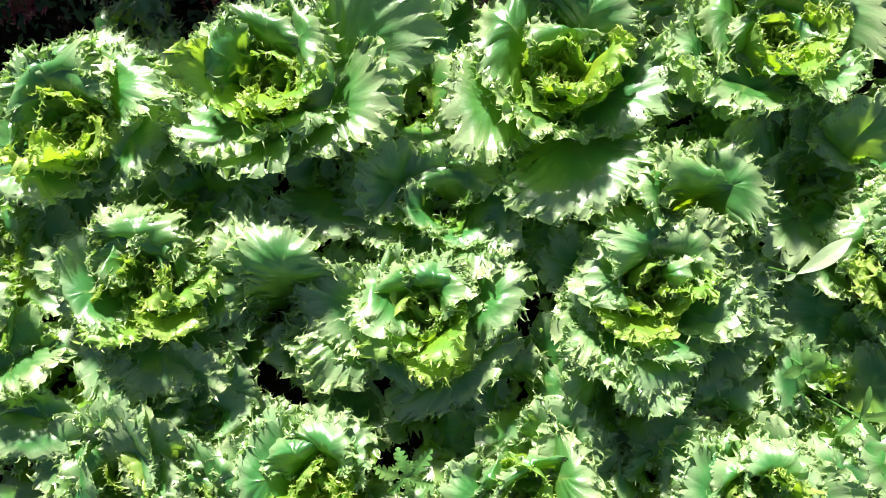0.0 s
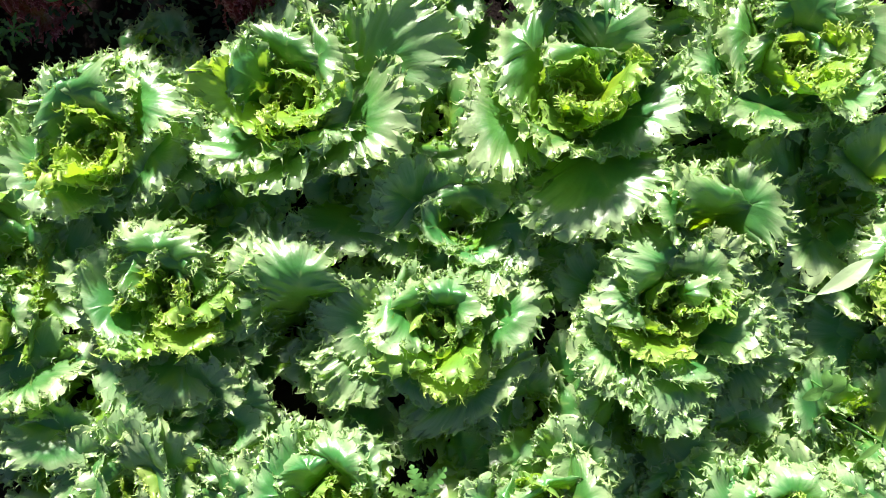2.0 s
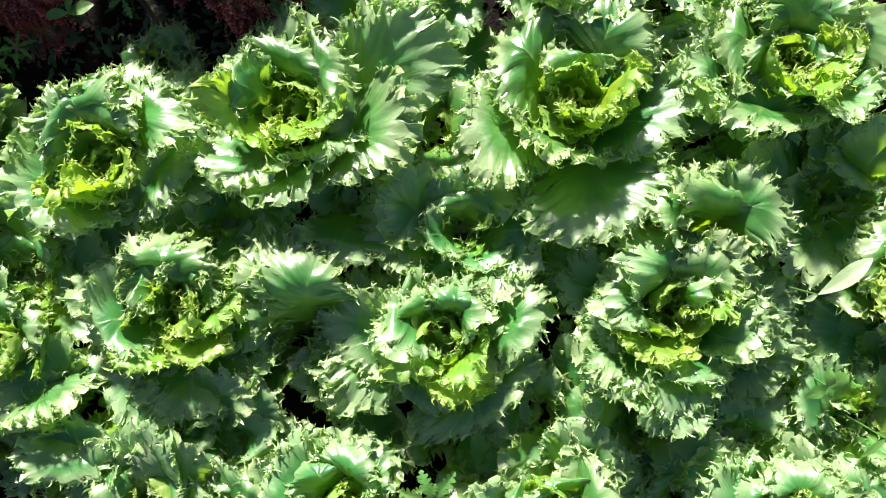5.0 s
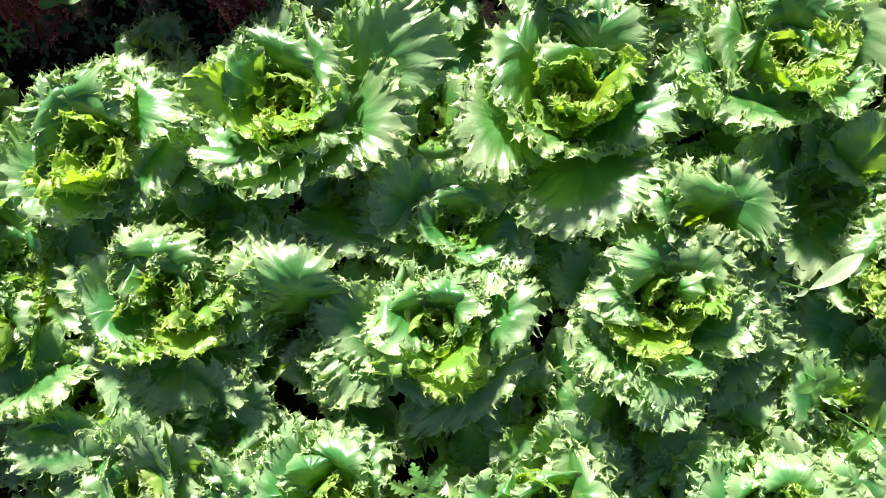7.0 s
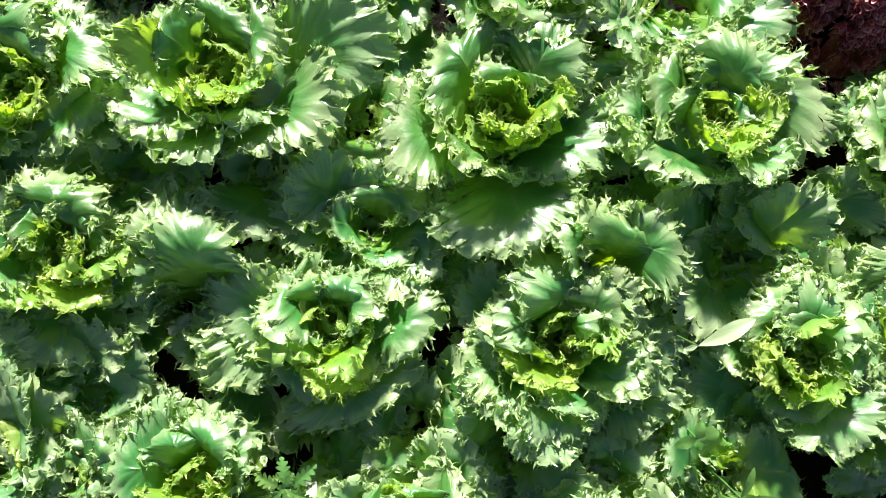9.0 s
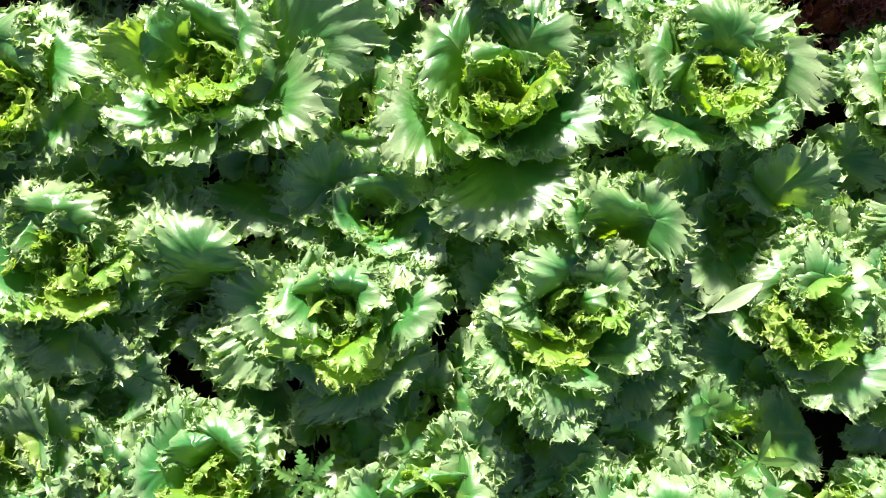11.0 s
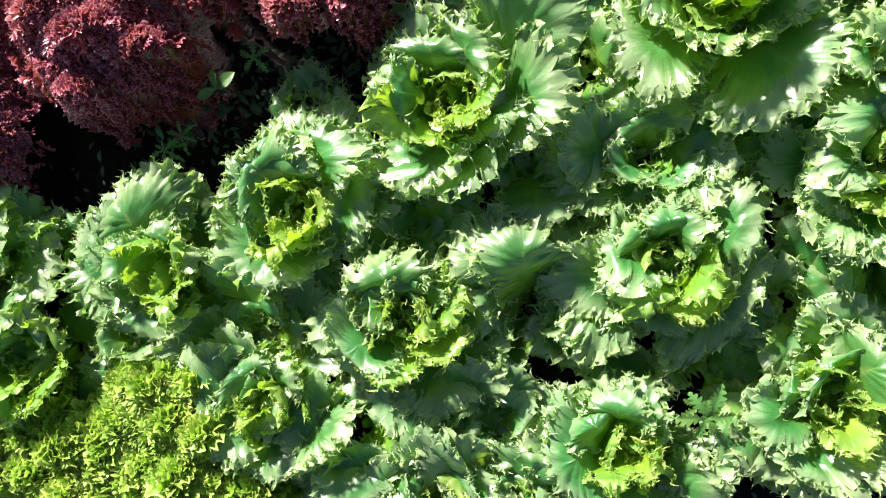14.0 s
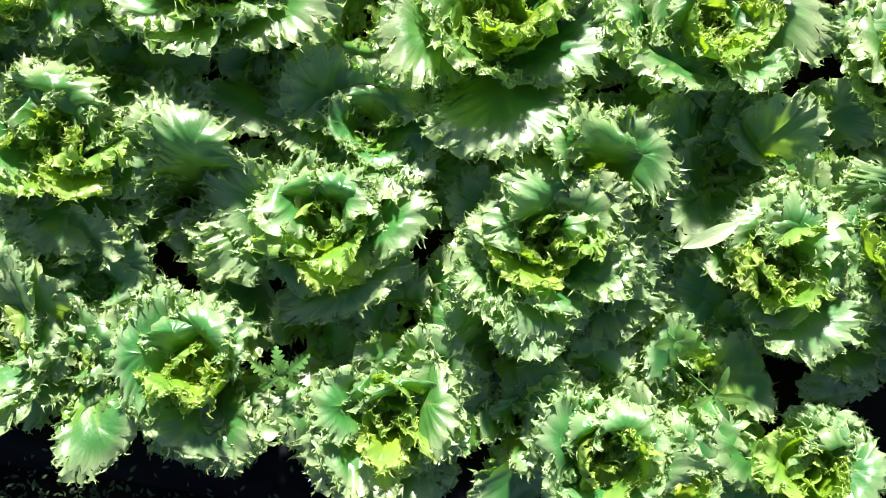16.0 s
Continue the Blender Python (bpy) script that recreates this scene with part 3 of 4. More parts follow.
def clods(box, count, seed):
    """Crumbs and clods of soil, one heap of small uneven lumps."""
    rng = np.random.default_rng(seed)
    base = bmesh.new()
    bmesh.ops.create_icosphere(base, subdivisions=1, radius=1)
    shape = np.array([v.co[:] for v in base.verts])
    faces = np.array([[v.index for v in fc.verts] for fc in base.faces])
    base.free()
    size = 0.002 + 0.011 * rng.random(count) ** 3
    co = shape[None] * rng.uniform(0.7, 1.3, (count, len(shape), 1)) * size[:, None, None] * np.array([1, 1, 0.7])
    co[..., 0] += rng.uniform(box[0], box[1], count)[:, None]
    co[..., 1] += rng.uniform(box[2], box[3], count)[:, None]
    co[..., 2] += 0.3 * size[:, None] - 0.008
    me = bpy.data.meshes.new("soil_clods")
    me.from_pydata(co.reshape(-1, 3).tolist(), [], (faces[None] + (np.arange(count) * len(shape))[:, None, None]).reshape(-1, 3).tolist())
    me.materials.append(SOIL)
    return tagged(new("soil_clods", me), "crumbs and small clods of dark soil, darkened further for shade", "soil", kind="stuff")


# ---- green heads: bearing, reach, tip height and half width of the leaves that show most ----
lettuce(-0.550, 0.213, 100, [(166, 0.103, 0.16, 26), (137, 0.117, 0.18, 27), (105, 0.117, 0.18, 27), (73, 0.104, 0.17, 26), (29, 0.155, 0.16, 19), (-17, 0.132, 0.13, 30), (-11, 0.192, 0.07, 17), (-103, 0.078, 0.15, 27), (-57, 0.078, 0.142, 27), (-124, 0.142, 0.13, 34), (-173, 0.124, 0.12, 26), (79, 0.15, 0.06, 24)], top=0.19, crown=1, heart=5, low=3, ring=0.060, label='green frilly lettuce head at the edge of bare shaded soil')
lettuce(-0.254, 0.285, 101, [(17, 0.102, 0.2, 27), (63, 0.106, 0.19, 27), (15, 0.23, 0.16, 17), (-29, 0.182, 0.163, 25), (-183, 0.091, 0.213, 27), (-137, 0.094, 0.202, 27), (141, 0.109, 0.17, 34), (126, 0.159, 0.14, 19), (89, 0.155, 0.11, 22), (-91, 0.077, 0.2, 25), (-49, 0.08, 0.19, 25), (-111, 0.139, 0.163, 29), (-87, 0.153, 0.138, 25), (-57, 0.12, 0.163, 20), (-144, 0.137, 0.125, 21)], top=0.20, crown=0, heart=5, low=3, ring=0.060, label='large green frilly lettuce head with a yellow-green open heart')
lettuce(0.181, 0.297, 102, [(149, 0.147, 0.18, 29), (98, 0.076, 0.19, 32), (63, 0.147, 0.18, 23), (41, 0.157, 0.15, 18), (-99, 0.058, 0.213, 33), (-42, 0.062, 0.202, 33), (-159, 0.175, 0.15, 23), (-112, 0.142, 0.163, 24), (-73, 0.215, 0.172, 23), (-31, 0.15, 0.125, 27), (11, 0.101, 0.14, 30)], top=0.19, crown=0, heart=5, low=3, ring=0.055, label='large green frilly lettuce head with a yellow-green open heart')
lettuce(0.500, 0.340, 103, [(61, 0.116, 0.19, 26), (99, 0.124, 0.19, 26), (-11, 0.062, 0.18, 36), (50, 0.058, 0.171, 36), (-86, 0.062, 0.213, 31), (-34, 0.068, 0.202, 31), (173, 0.126, 0.16, 27), (141, 0.086, 0.17, 25), (-164, 0.157, 0.13, 21), (153, 0.157, 0.1, 17), (-107, 0.137, 0.163, 31), (-61, 0.117, 0.175, 30), (6, 0.126, 0.12, 34), (33, 0.167, 0.13, 25)], top=0.19, crown=0, heart=4, low=3, ring=0.050, label='large green frilly lettuce head with a yellow-green open heart')
lettuce(-0.433, -0.026, 104, [(59, 0.095, 0.18, 24), (89, 0.109, 0.19, 26), (121, 0.103, 0.18, 24), (166, 0.064, 0.18, 30), (151, 0.126, 0.13, 19), (169, 0.145, 0.12, 17), (-147, 0.109, 0.16, 29), (-118, 0.09, 0.16, 27), (-72, 0.087, 0.152, 27), (-22, 0.049, 0.17, 31), (31, 0.056, 0.162, 31), (-29, 0.093, 0.14, 34), (-84, 0.175, 0.08, 25), (-131, 0.179, 0.07, 18), (-49, 0.183, 0.06, 21), (-14, 0.137, 0.1, 17)], top=0.19, crown=0, heart=4, low=3, ring=0.050)
lettuce(-0.244, -0.074, 105, [(113, 0.150, 0.18, 22), (77, 0.140, 0.19, 24), (96, 0.099, 0.14, 26), (161, 0.083, 0.08, 30), (-39, 0.076, 0.07, 30), (41, 0.091, 0.08, 24)], top=0.07, crown=0, heart=2, low=2, ring=0.040, label='small green frilly lettuce tucked low between larger heads')
lettuce(-0.016, -0.064, 106, [(113, 0.101, 0.18, 33), (79, 0.088, 0.19, 25), (43, 0.081, 0.18, 25), (171, 0.101, 0.16, 29), (-144, 0.087, 0.15, 31), (-92, 0.089, 0.142, 31), (-44, 0.071, 0.16, 35), (-4, 0.129, 0.14, 23), (-59, 0.145, 0.12, 33), (175, 0.179, 0.12, 15), (-166, 0.195, 0.09, 17), (-149, 0.142, 0.08, 17), (-151, 0.192, 0.07, 14), (39, 0.126, 0.09, 19)], top=0.19, crown=0, heart=5, low=3, ring=0.055, label='green frilly lettuce head with a bright yellow-green centre')
lettuce(0.319, -0.026, 107, [(109, 0.101, 0.19, 39), (51, 0.112, 0.18, 17), (159, 0.093, 0.17, 32), (-40, 0.043, 0.19, 35), (19, 0.039, 0.18, 35), (-114, 0.084, 0.16, 39), (-86, 0.107, 0.15, 25), (-44, 0.114, 0.142, 25), (9, 0.126, 0.15, 32), (-24, 0.137, 0.14, 20), (-152, 0.159, 0.13, 17), (-177, 0.126, 0.13, 19), (-124, 0.159, 0.15, 15), (-102, 0.178, 0.14, 20), (-87, 0.157, 0.14, 18), (-33, 0.22, 0.06, 15), (-4, 0.192, 0.1, 17)], top=0.19, crown=0, heart=5, low=3, ring=0.055)
lettuce(0.362, 0.083, 108, [(141, 0.098, 0.19, 29), (69, 0.100, 0.20, 35), (26, 0.121, 0.18, 25), (-4, 0.101, 0.13, 25), (-179, 0.159, 0.13, 13)], top=0.07, crown=0, heart=2, low=2, ring=0.040, label='small green frilly lettuce tucked low between larger heads')
lettuce(0.009, 0.101, 109, [(-177, 0.15, 0.08, 25), (146, 0.109, 0.09, 25), (101, 0.076, 0.11, 38), (51, 0.096, 0.10, 29), (-7, 0.134, 0.09, 27), (-159, 0.064, 0.11, 35), (-79, 0.071, 0.10, 36), (-34, 0.124, 0.09, 28)], top=0.07, crown=0, heart=2, low=3, ring=0.040, label='small green frilly lettuce tucked low between larger heads')
lettuce(-0.168, -0.318, 110, [(72, 0.096, 0.17, 25), (110, 0.105, 0.17, 26), (37, 0.089, 0.15, 25), (-176, 0.135, 0.15, 32), (-114, 0.047, 0.16, 35), (-55, 0.047, 0.152, 35), (-88, 0.135, 0.12, 36), (-43, 0.119, 0.09, 21), (-110, 0.161, 0.08, 19), (-73, 0.173, 0.06, 17), (162, 0.161, 0.09, 17)], top=0.19, crown=0, heart=4, low=2, ring=0.050, label='green frilly lettuce head above the black plastic film')
lettuce(0.135, -0.327, 111, [(112, 0.074, 0.18, 39), (154, 0.085, 0.16, 21), (14, 0.102, 0.16, 38), (-176, 0.127, 0.14, 19), (-130, 0.127, 0.13, 34), (-110, 0.139, 0.11, 25), (-94, 0.067, 0.15, 30), (-44, 0.069, 0.142, 30), (-48, 0.102, 0.13, 33), (-75, 0.155, 0.09, 25), (-150, 0.16, 0.08, 20)], top=0.19, crown=0, heart=4, low=3, ring=0.050, label='green frilly lettuce head above the black plastic film')
lettuce(0.479, -0.332, 112, [(93, 0.078, 0.18, 27), (139, 0.083, 0.171, 27), (-176, 0.119, 0.14, 27), (67, 0.062, 0.17, 29), (147, 0.111, 0.14, 19), (22, 0.101, 0.13, 28), (-78, 0.109, 0.14, 36), (-128, 0.109, 0.12, 30), (-33, 0.109, 0.12, 28)], top=0.19, crown=1, heart=6, low=3, ring=0.055)
lettuce(0.599, -0.348, 113, [(60, 0.079, 0.108, 27), (106, 0.087, 0.103, 27), (42, 0.085, 0.101, 25), (152, 0.075, 0.0864, 26), (-168, 0.084, 0.072, 24), (-48, 0.092, 0.0864, 32), (-108, 0.092, 0.072, 30)], top=0.13, crown=1, heart=2, low=2, ring=0.045, label='small green frilly lettuce tucked low between larger heads')
lettuce(0.808, -0.291, 114, [(93, 0.066, 0.17, 27), (139, 0.064, 0.162, 27), (-173, 0.092, 0.13, 28), (52, 0.082, 0.14, 29), (-68, 0.109, 0.12, 36), (-8, 0.109, 0.12, 30)], top=0.19, crown=1, heart=4, low=3, ring=0.050)
lettuce(0.431, -0.232, 115, [(77, 0.067, 0.0702, 32), (132, 0.074, 0.0702, 21), (177, 0.085, 0.0594, 25), (32, 0.085, 0.054, 17), (-68, 0.059, 0.0432, 30)], top=0.07, crown=0, heart=2, low=1, ring=0.040, label='small green frilly lettuce tucked low between larger heads')
lettuce(0.695, 0.013, 116, [(70, 0.094, 0.17, 27), (104, 0.102, 0.17, 27), (138, 0.099, 0.17, 25), (142, 0.127, 0.15, 24), (62, 0.127, 0.15, 28), (-5, 0.077, 0.18, 25), (37, 0.079, 0.171, 25), (-124, 0.057, 0.16, 30), (-74, 0.058, 0.152, 30), (-170, 0.085, 0.14, 28), (-168, 0.136, 0.09, 19), (-60, 0.144, 0.13, 29), (-93, 0.102, 0.12, 25), (7, 0.144, 0.12, 28), (-28, 0.159, 0.12, 23)], top=0.19, crown=0, heart=4, low=3, ring=0.055, label='green frilly lettuce head with narrow-leaved weeds beside it')
lettuce(0.834, 0.354, 117, [(-178, 0.114, 0.15, 36), (122, 0.122, 0.15, 36), (-128, 0.114, 0.12, 32), (-68, 0.122, 0.12, 36), (-10, 0.122, 0.13, 25), (32, 0.13, 0.123, 25), (62, 0.122, 0.14, 36)], top=0.19, crown=3, heart=6, low=5, ring=0.075)
lettuce(-0.812, 0.191, 118, [(106, 0.166, 0.13, 32), (78, 0.166, 0.1, 17), (53, 0.085, 0.15, 25), (148, 0.076, 0.16, 25), (164, 0.169, 0.12, 23), (-170, 0.131, 0.12, 19), (-130, 0.131, 0.12, 32), (-77, 0.076, 0.15, 29), (-24, 0.059, 0.15, 25), (18, 0.065, 0.142, 25)], top=0.19, crown=0, heart=3, low=3, ring=0.050, label='green frilly lettuce head with upswept leaves beside bare soil')
lettuce(-0.704, -0.082, 119, [(161, 0.131, 0.13, 32), (-162, 0.123, 0.12, 23), (106, 0.097, 0.15, 29), (43, 0.08, 0.13, 25), (146, 0.049, 0.16, 25), (188, 0.047, 0.152, 25), (-12, 0.08, 0.13, 25), (-107, 0.131, 0.11, 25), (-64, 0.14, 0.11, 27)], top=0.19, crown=0, heart=4, low=3, ring=0.050, label='green frilly lettuce head near the lime lettuces')
lettuce(-1.102, 0.125, 120, [(-147, 0.108, 0.16, 29), (-97, 0.099, 0.15, 27), (-52, 0.095, 0.15, 27), (143, 0.08, 0.16, 29), (88, 0.085, 0.16, 29), (28, 0.069, 0.15, 29), (-17, 0.086, 0.14, 26), (-122, 0.078, 0.16, 30)], top=0.17, crown=0, heart=4, low=2, ring=0.050, label='green frilly lettuce head next to the lime lettuces')
lettuce(-0.695, 0.036, 121, [(39, 0.071, 0.0792, 27), (85, 0.074, 0.075, 27), (128, 0.085, 0.072, 29), (-102, 0.052, 0.0504, 34), (-2, 0.078, 0.0576, 26)], top=0.07, crown=0, heart=2, low=2, ring=0.040, label='small green frilly lettuce tucked low between larger heads')
lettuce(-0.460, -0.186, 122, [(128, 0.082, 0.0648, 34), (38, 0.069, 0.072, 34), (-2, 0.095, 0.0648, 26), (-102, 0.069, 0.0576, 30), (-42, 0.078, 0.0576, 26)], top=0.07, crown=0, heart=2, low=2, ring=0.040, label='small green frilly lettuce tucked low between larger heads')
lettuce(-0.357, -0.241, 123, [(98, 0.069, 0.072, 30), (18, 0.06, 0.072, 30), (-82, 0.069, 0.0576, 30), (-162, 0.06, 0.0576, 30)], top=0.07, crown=0, heart=2, low=2, ring=0.040, label='small green frilly lettuce tucked low between larger heads')
lettuce(-0.480, -0.331, 124, [(118, 0.095, 0.0936, 30), (58, 0.086, 0.101, 32), (-7, 0.086, 0.0936, 26), (168, 0.104, 0.072, 28), (-112, 0.105, 0.072, 32), (-62, 0.096, 0.072, 28), (-80, 0.14, 0.05, 24)], top=0.14, crown=0, heart=2, low=3, ring=0.045, label='small green frilly lettuce tucked low between larger heads')
lettuce(-0.379, -0.368, 125, [(88, 0.069, 0.0864, 32), (18, 0.069, 0.0792, 28), (-52, 0.069, 0.0648, 28), (-132, 0.069, 0.0648, 30)], top=0.10, crown=0, heart=1, low=2, ring=0.040, label='small green frilly lettuce tucked low between larger heads')
lettuce(-0.606, -0.295, 126, [(88, 0.069, 0.072, 32), (158, 0.069, 0.0648, 28), (-52, 0.069, 0.0576, 28)], top=0.07, crown=0, heart=2, low=2, ring=0.040, label='small green frilly lettuce tucked low between larger heads')
lettuce(-0.584, -0.176, 127, [(101, 0.074, 0.072, 30), (21, 0.083, 0.072, 28), (-179, 0.074, 0.072, 30), (-69, 0.074, 0.0648, 30)], top=0.10, crown=0, heart=1, low=3, ring=0.040, label='small green frilly lettuce tucked low between larger heads')
lettuce(0.905, 0.077, 128, [], top=0.19, crown=3, heart=6, low=5, ring=0.075)
lettuce(0.673, 0.215, 129, [(102, 0.065, 0.08, 36), (12, 0.081, 0.07, 34), (-158, 0.09, 0.08, 34), (-48, 0.073, 0.07, 34)], top=0.08, crown=0, heart=2, low=4, ring=0.040, label='small green frilly lettuce tucked low between larger heads')
lettuce(-0.090, 0.427, 130, [(91, 0.066, 0.06, 36), (1, 0.083, 0.06, 34), (-169, 0.091, 0.06, 34), (-79, 0.083, 0.06, 34)], top=0.07, crown=0, heart=2, low=5, ring=0.040, label='small green frilly lettuce tucked low between larger heads')
lettuce(0.597, 0.145, 131, [(91, 0.083, 0.07, 30), (-159, 0.091, 0.06, 30), (-79, 0.091, 0.07, 30)], top=0.07, crown=0, heart=2, low=5, ring=0.040, label='small green frilly lettuce tucked low between larger heads')
lettuce(0.292, -0.191, 132, [(102, 0.067, 0.04, 36), (12, 0.075, 0.04, 34), (-158, 0.075, 0.04, 34)], top=0.06, crown=0, heart=2, low=2, ring=0.035, label='small green frilly lettuce tucked low between larger heads')
lettuce(0.582, -0.115, 133, [(102, 0.092, 0.03, 36), (162, 0.092, 0.03, 34), (-48, 0.075, 0.025, 34)], top=0.07, crown=0, heart=2, low=1, ring=0.035, label='small green frilly lettuce tucked low between larger heads')
lettuce(0.351, 0.365, 134, [(96, 0.062, 0.12, 34), (21, 0.058, 0.11, 34), (171, 0.062, 0.1, 32), (-79, 0.074, 0.1, 32), (131, 0.074, 0.1, 26)], top=0.10, crown=0, heart=1, low=3, ring=0.040, label='small green frilly lettuce tucked low between larger heads')
lettuce(-0.092, 0.512, 135, [(-94, 0.091, 0.1, 34), (-39, 0.091, 0.1, 30), (-149, 0.091, 0.1, 30), (41, 0.083, 0.1, 30), (121, 0.083, 0.1, 30)], top=0.10, crown=0, heart=1, low=3, ring=0.040, label='small green frilly lettuce tucked low between larger heads')
lettuce(0.176, 0.558, 136, [], top=0.19, crown=2, heart=3, low=3, ring=0.075)
lettuce(0.097, 0.062, 137, [(81, 0.079, 0.035, 36), (171, 0.066, 0.025, 34), (-99, 0.074, 0.03, 34), (1, 0.058, 0.025, 30)], top=0.07, crown=0, heart=2, low=1, ring=0.040, label='small green frilly lettuce tucked low between larger heads')
lettuce(-0.176, -0.125, 138, [(101, 0.066, 0.03, 36), (1, 0.066, 0.025, 34), (-99, 0.066, 0.025, 34), (-169, 0.074, 0.03, 30)], top=0.07, crown=0, heart=2, low=-2, ring=0.040, label='small green frilly lettuce tucked low between larger heads')
lettuce(-0.158, 0.156, 139, [(101, 0.066, 0.03, 36), (1, 0.066, 0.025, 34), (-99, 0.066, 0.025, 34), (-169, 0.074, 0.03, 30)], top=0.07, crown=0, heart=2, low=1, ring=0.040, label='small green frilly lettuce tucked low between larger heads')
lettuce(-0.367, 0.111, 140, [(101, 0.066, 0.03, 36), (1, 0.066, 0.025, 34), (-99, 0.066, 0.025, 34), (-169, 0.074, 0.03, 30)], top=0.07, crown=0, heart=2, low=1, ring=0.040, label='small green frilly lettuce tucked low between larger heads')
lettuce(0.443, 0.183, 141, [(101, 0.066, 0.03, 36), (1, 0.066, 0.025, 34), (-99, 0.066, 0.025, 34), (-169, 0.074, 0.03, 30)], top=0.07, crown=0, heart=2, low=1, ring=0.040, label='small green frilly lettuce tucked low between larger heads')
lettuce(0.053, 0.024, 142, [(78, 0.069, 0.03, 36), (-22, 0.069, 0.025, 34), (-122, 0.069, 0.025, 34), (168, 0.078, 0.03, 30)], top=0.07, crown=0, heart=2, low=1, ring=0.040, label='small green frilly lettuce tucked low between larger heads')
lettuce(0.154, -0.373, 143, [(108, 0.077, 0.11, 30), (38, 0.068, 0.1, 28), (-42, 0.077, 0.09, 28), (168, 0.068, 0.09, 28), (-112, 0.077, 0.09, 28)], top=0.10, crown=0, heart=2, low=1, ring=0.040, label='small green frilly lettuce tucked low between larger heads')
lettuce(0.334, -0.325, 144, [(108, 0.068, 0.09, 30), (38, 0.068, 0.09, 28), (-42, 0.068, 0.08, 28), (168, 0.068, 0.08, 28)], top=0.09, crown=0, heart=2, low=2, ring=0.040, label='small green frilly lettuce tucked low between larger heads')
lettuce(0.841, -0.079, 145, [(112, 0.075, 0.06, 32), (-168, 0.067, 0.06, 30), (-68, 0.075, 0.05, 30), (22, 0.075, 0.06, 28)], top=0.07, crown=0, heart=2, low=2, ring=0.040, label='small green frilly lettuce tucked low between larger heads')
lettuce(-0.929, 0.089, 146, [(81, 0.068, 0.09, 30), (-9, 0.068, 0.09, 28), (-99, 0.068, 0.08, 28), (171, 0.068, 0.08, 28)], top=0.09, crown=0, heart=2, low=2, ring=0.040, label='small green frilly lettuce tucked low between larger heads')
lettuce(-0.998, 0.297, 147, [(91, 0.06, 0.1, 28), (11, 0.06, 0.09, 26), (-79, 0.077, 0.1, 28), (171, 0.068, 0.1, 28)], top=0.10, crown=0, heart=2, low=0, ring=0.040, label='small green frilly lettuce tucked low between larger heads')
lettuce(-0.500, 0.380, 149, [(100, 0.065, 0.01, 30), (160, 0.07, 0.01, 26), (40, 0.075, 0.01, 26), (-20, 0.08, 0.01, 26)], top=0.04, crown=0, heart=2, low=-2, ring=0.035, label='small green frilly lettuce in the shade of larger heads')
lettuce(0.130, -0.190, 150, [(95, 0.07, 0.05, 32), (170, 0.08, 0.06, 30), (20, 0.08, 0.05, 30), (-60, 0.075, 0.06, 30), (-130, 0.08, 0.05, 30)], top=0.06, crown=0, heart=2, low=1, ring=0.035, label='small green frilly lettuce tucked low between larger heads')
lettuce(0.620, -0.190, 151, [(95, 0.08, 0.04, 32), (170, 0.08, 0.05, 30), (20, 0.085, 0.04, 30), (-60, 0.075, 0.05, 30), (-130, 0.085, 0.05, 30)], top=0.06, crown=0, heart=2, low=1, ring=0.035, label='small green frilly lettuce tucked low between larger heads')
lettuce(0.425, 0.545, 152, [(95, 0.10, 0.08, 32), (165, 0.13, 0.09, 32), (30, 0.12, 0.08, 32), (-35, 0.11, 0.08, 32), (-90, 0.10, 0.07, 32), (-145, 0.12, 0.08, 32)], top=0.09, crown=0, heart=2, low=1, ring=0.040, label='small green frilly lettuce at the far edge of the bed')
lettuce(0.575, 0.560, 153, [(95, 0.07, 0.02, 30), (165, 0.075, 0.02, 30), (30, 0.075, 0.02, 30), (-90, 0.07, 0.02, 30)], top=0.05, crown=0, heart=2, low=-2, ring=0.035, label='small green frilly lettuce at the far edge of the bed')
lettuce(-0.040, 0.262, 154, [(110, 0.075, 0.04, 32), (10, 0.08, 0.05, 30), (-80, 0.085, 0.05, 32), (-160, 0.08, 0.05, 30)], top=0.06, crown=0, heart=2, low=0, ring=0.035, label='small green frilly lettuce tucked low between larger heads')
lettuce(-0.020, -0.250, 155, [(80, 0.075, 0.03, 32), (150, 0.07, 0.03, 28), (-10, 0.07, 0.03, 30)], top=0.05, crown=0, heart=2, low=-1, ring=0.035, label='small green frilly lettuce tucked low between larger heads')
lettuce(-1.173, 0.312, 148, [], top=0.19, crown=3, heart=6, low=4, ring=0.060)
curly_lettuce(-0.756, 0.609, 200, LEAF_RED, top=0.20, curl=0.0065, each=88, label="dark red crimped lollo lettuce head on dark soil", group="red lettuces")
curly_lettuce(-1.071, 0.563, 201, LEAF_RED, radius=0.15, curl=0.0065, each=88, label="dark red crimped lollo lettuce head on dark soil", group="red lettuces")
curly_lettuce(-0.354, 0.593, 202, LEAF_RED, top=0.20, curl=0.0065, each=88, label="dark red crimped lollo lettuce head on dark soil", group="red lettuces")
curly_lettuce(-0.902, 0.732, 203, LEAF_RED, each=24, label="dark red crimped lollo lettuce head on dark soil", group="red lettuces")
curly_lettuce(-1.167, 0.727, 204, LEAF_RED, each=24, label="dark red crimped lollo lettuce head on dark soil", group="red lettuces")
curly_lettuce(0.733, 0.664, 205, LEAF_RED, label="dark red crimped lollo lettuce head on dark soil", group="red lettuces")
curly_lettuce(0.954, 0.692, 206, LEAF_RED, each=24, label="dark red crimped lollo lettuce head on dark soil", group="red lettuces")
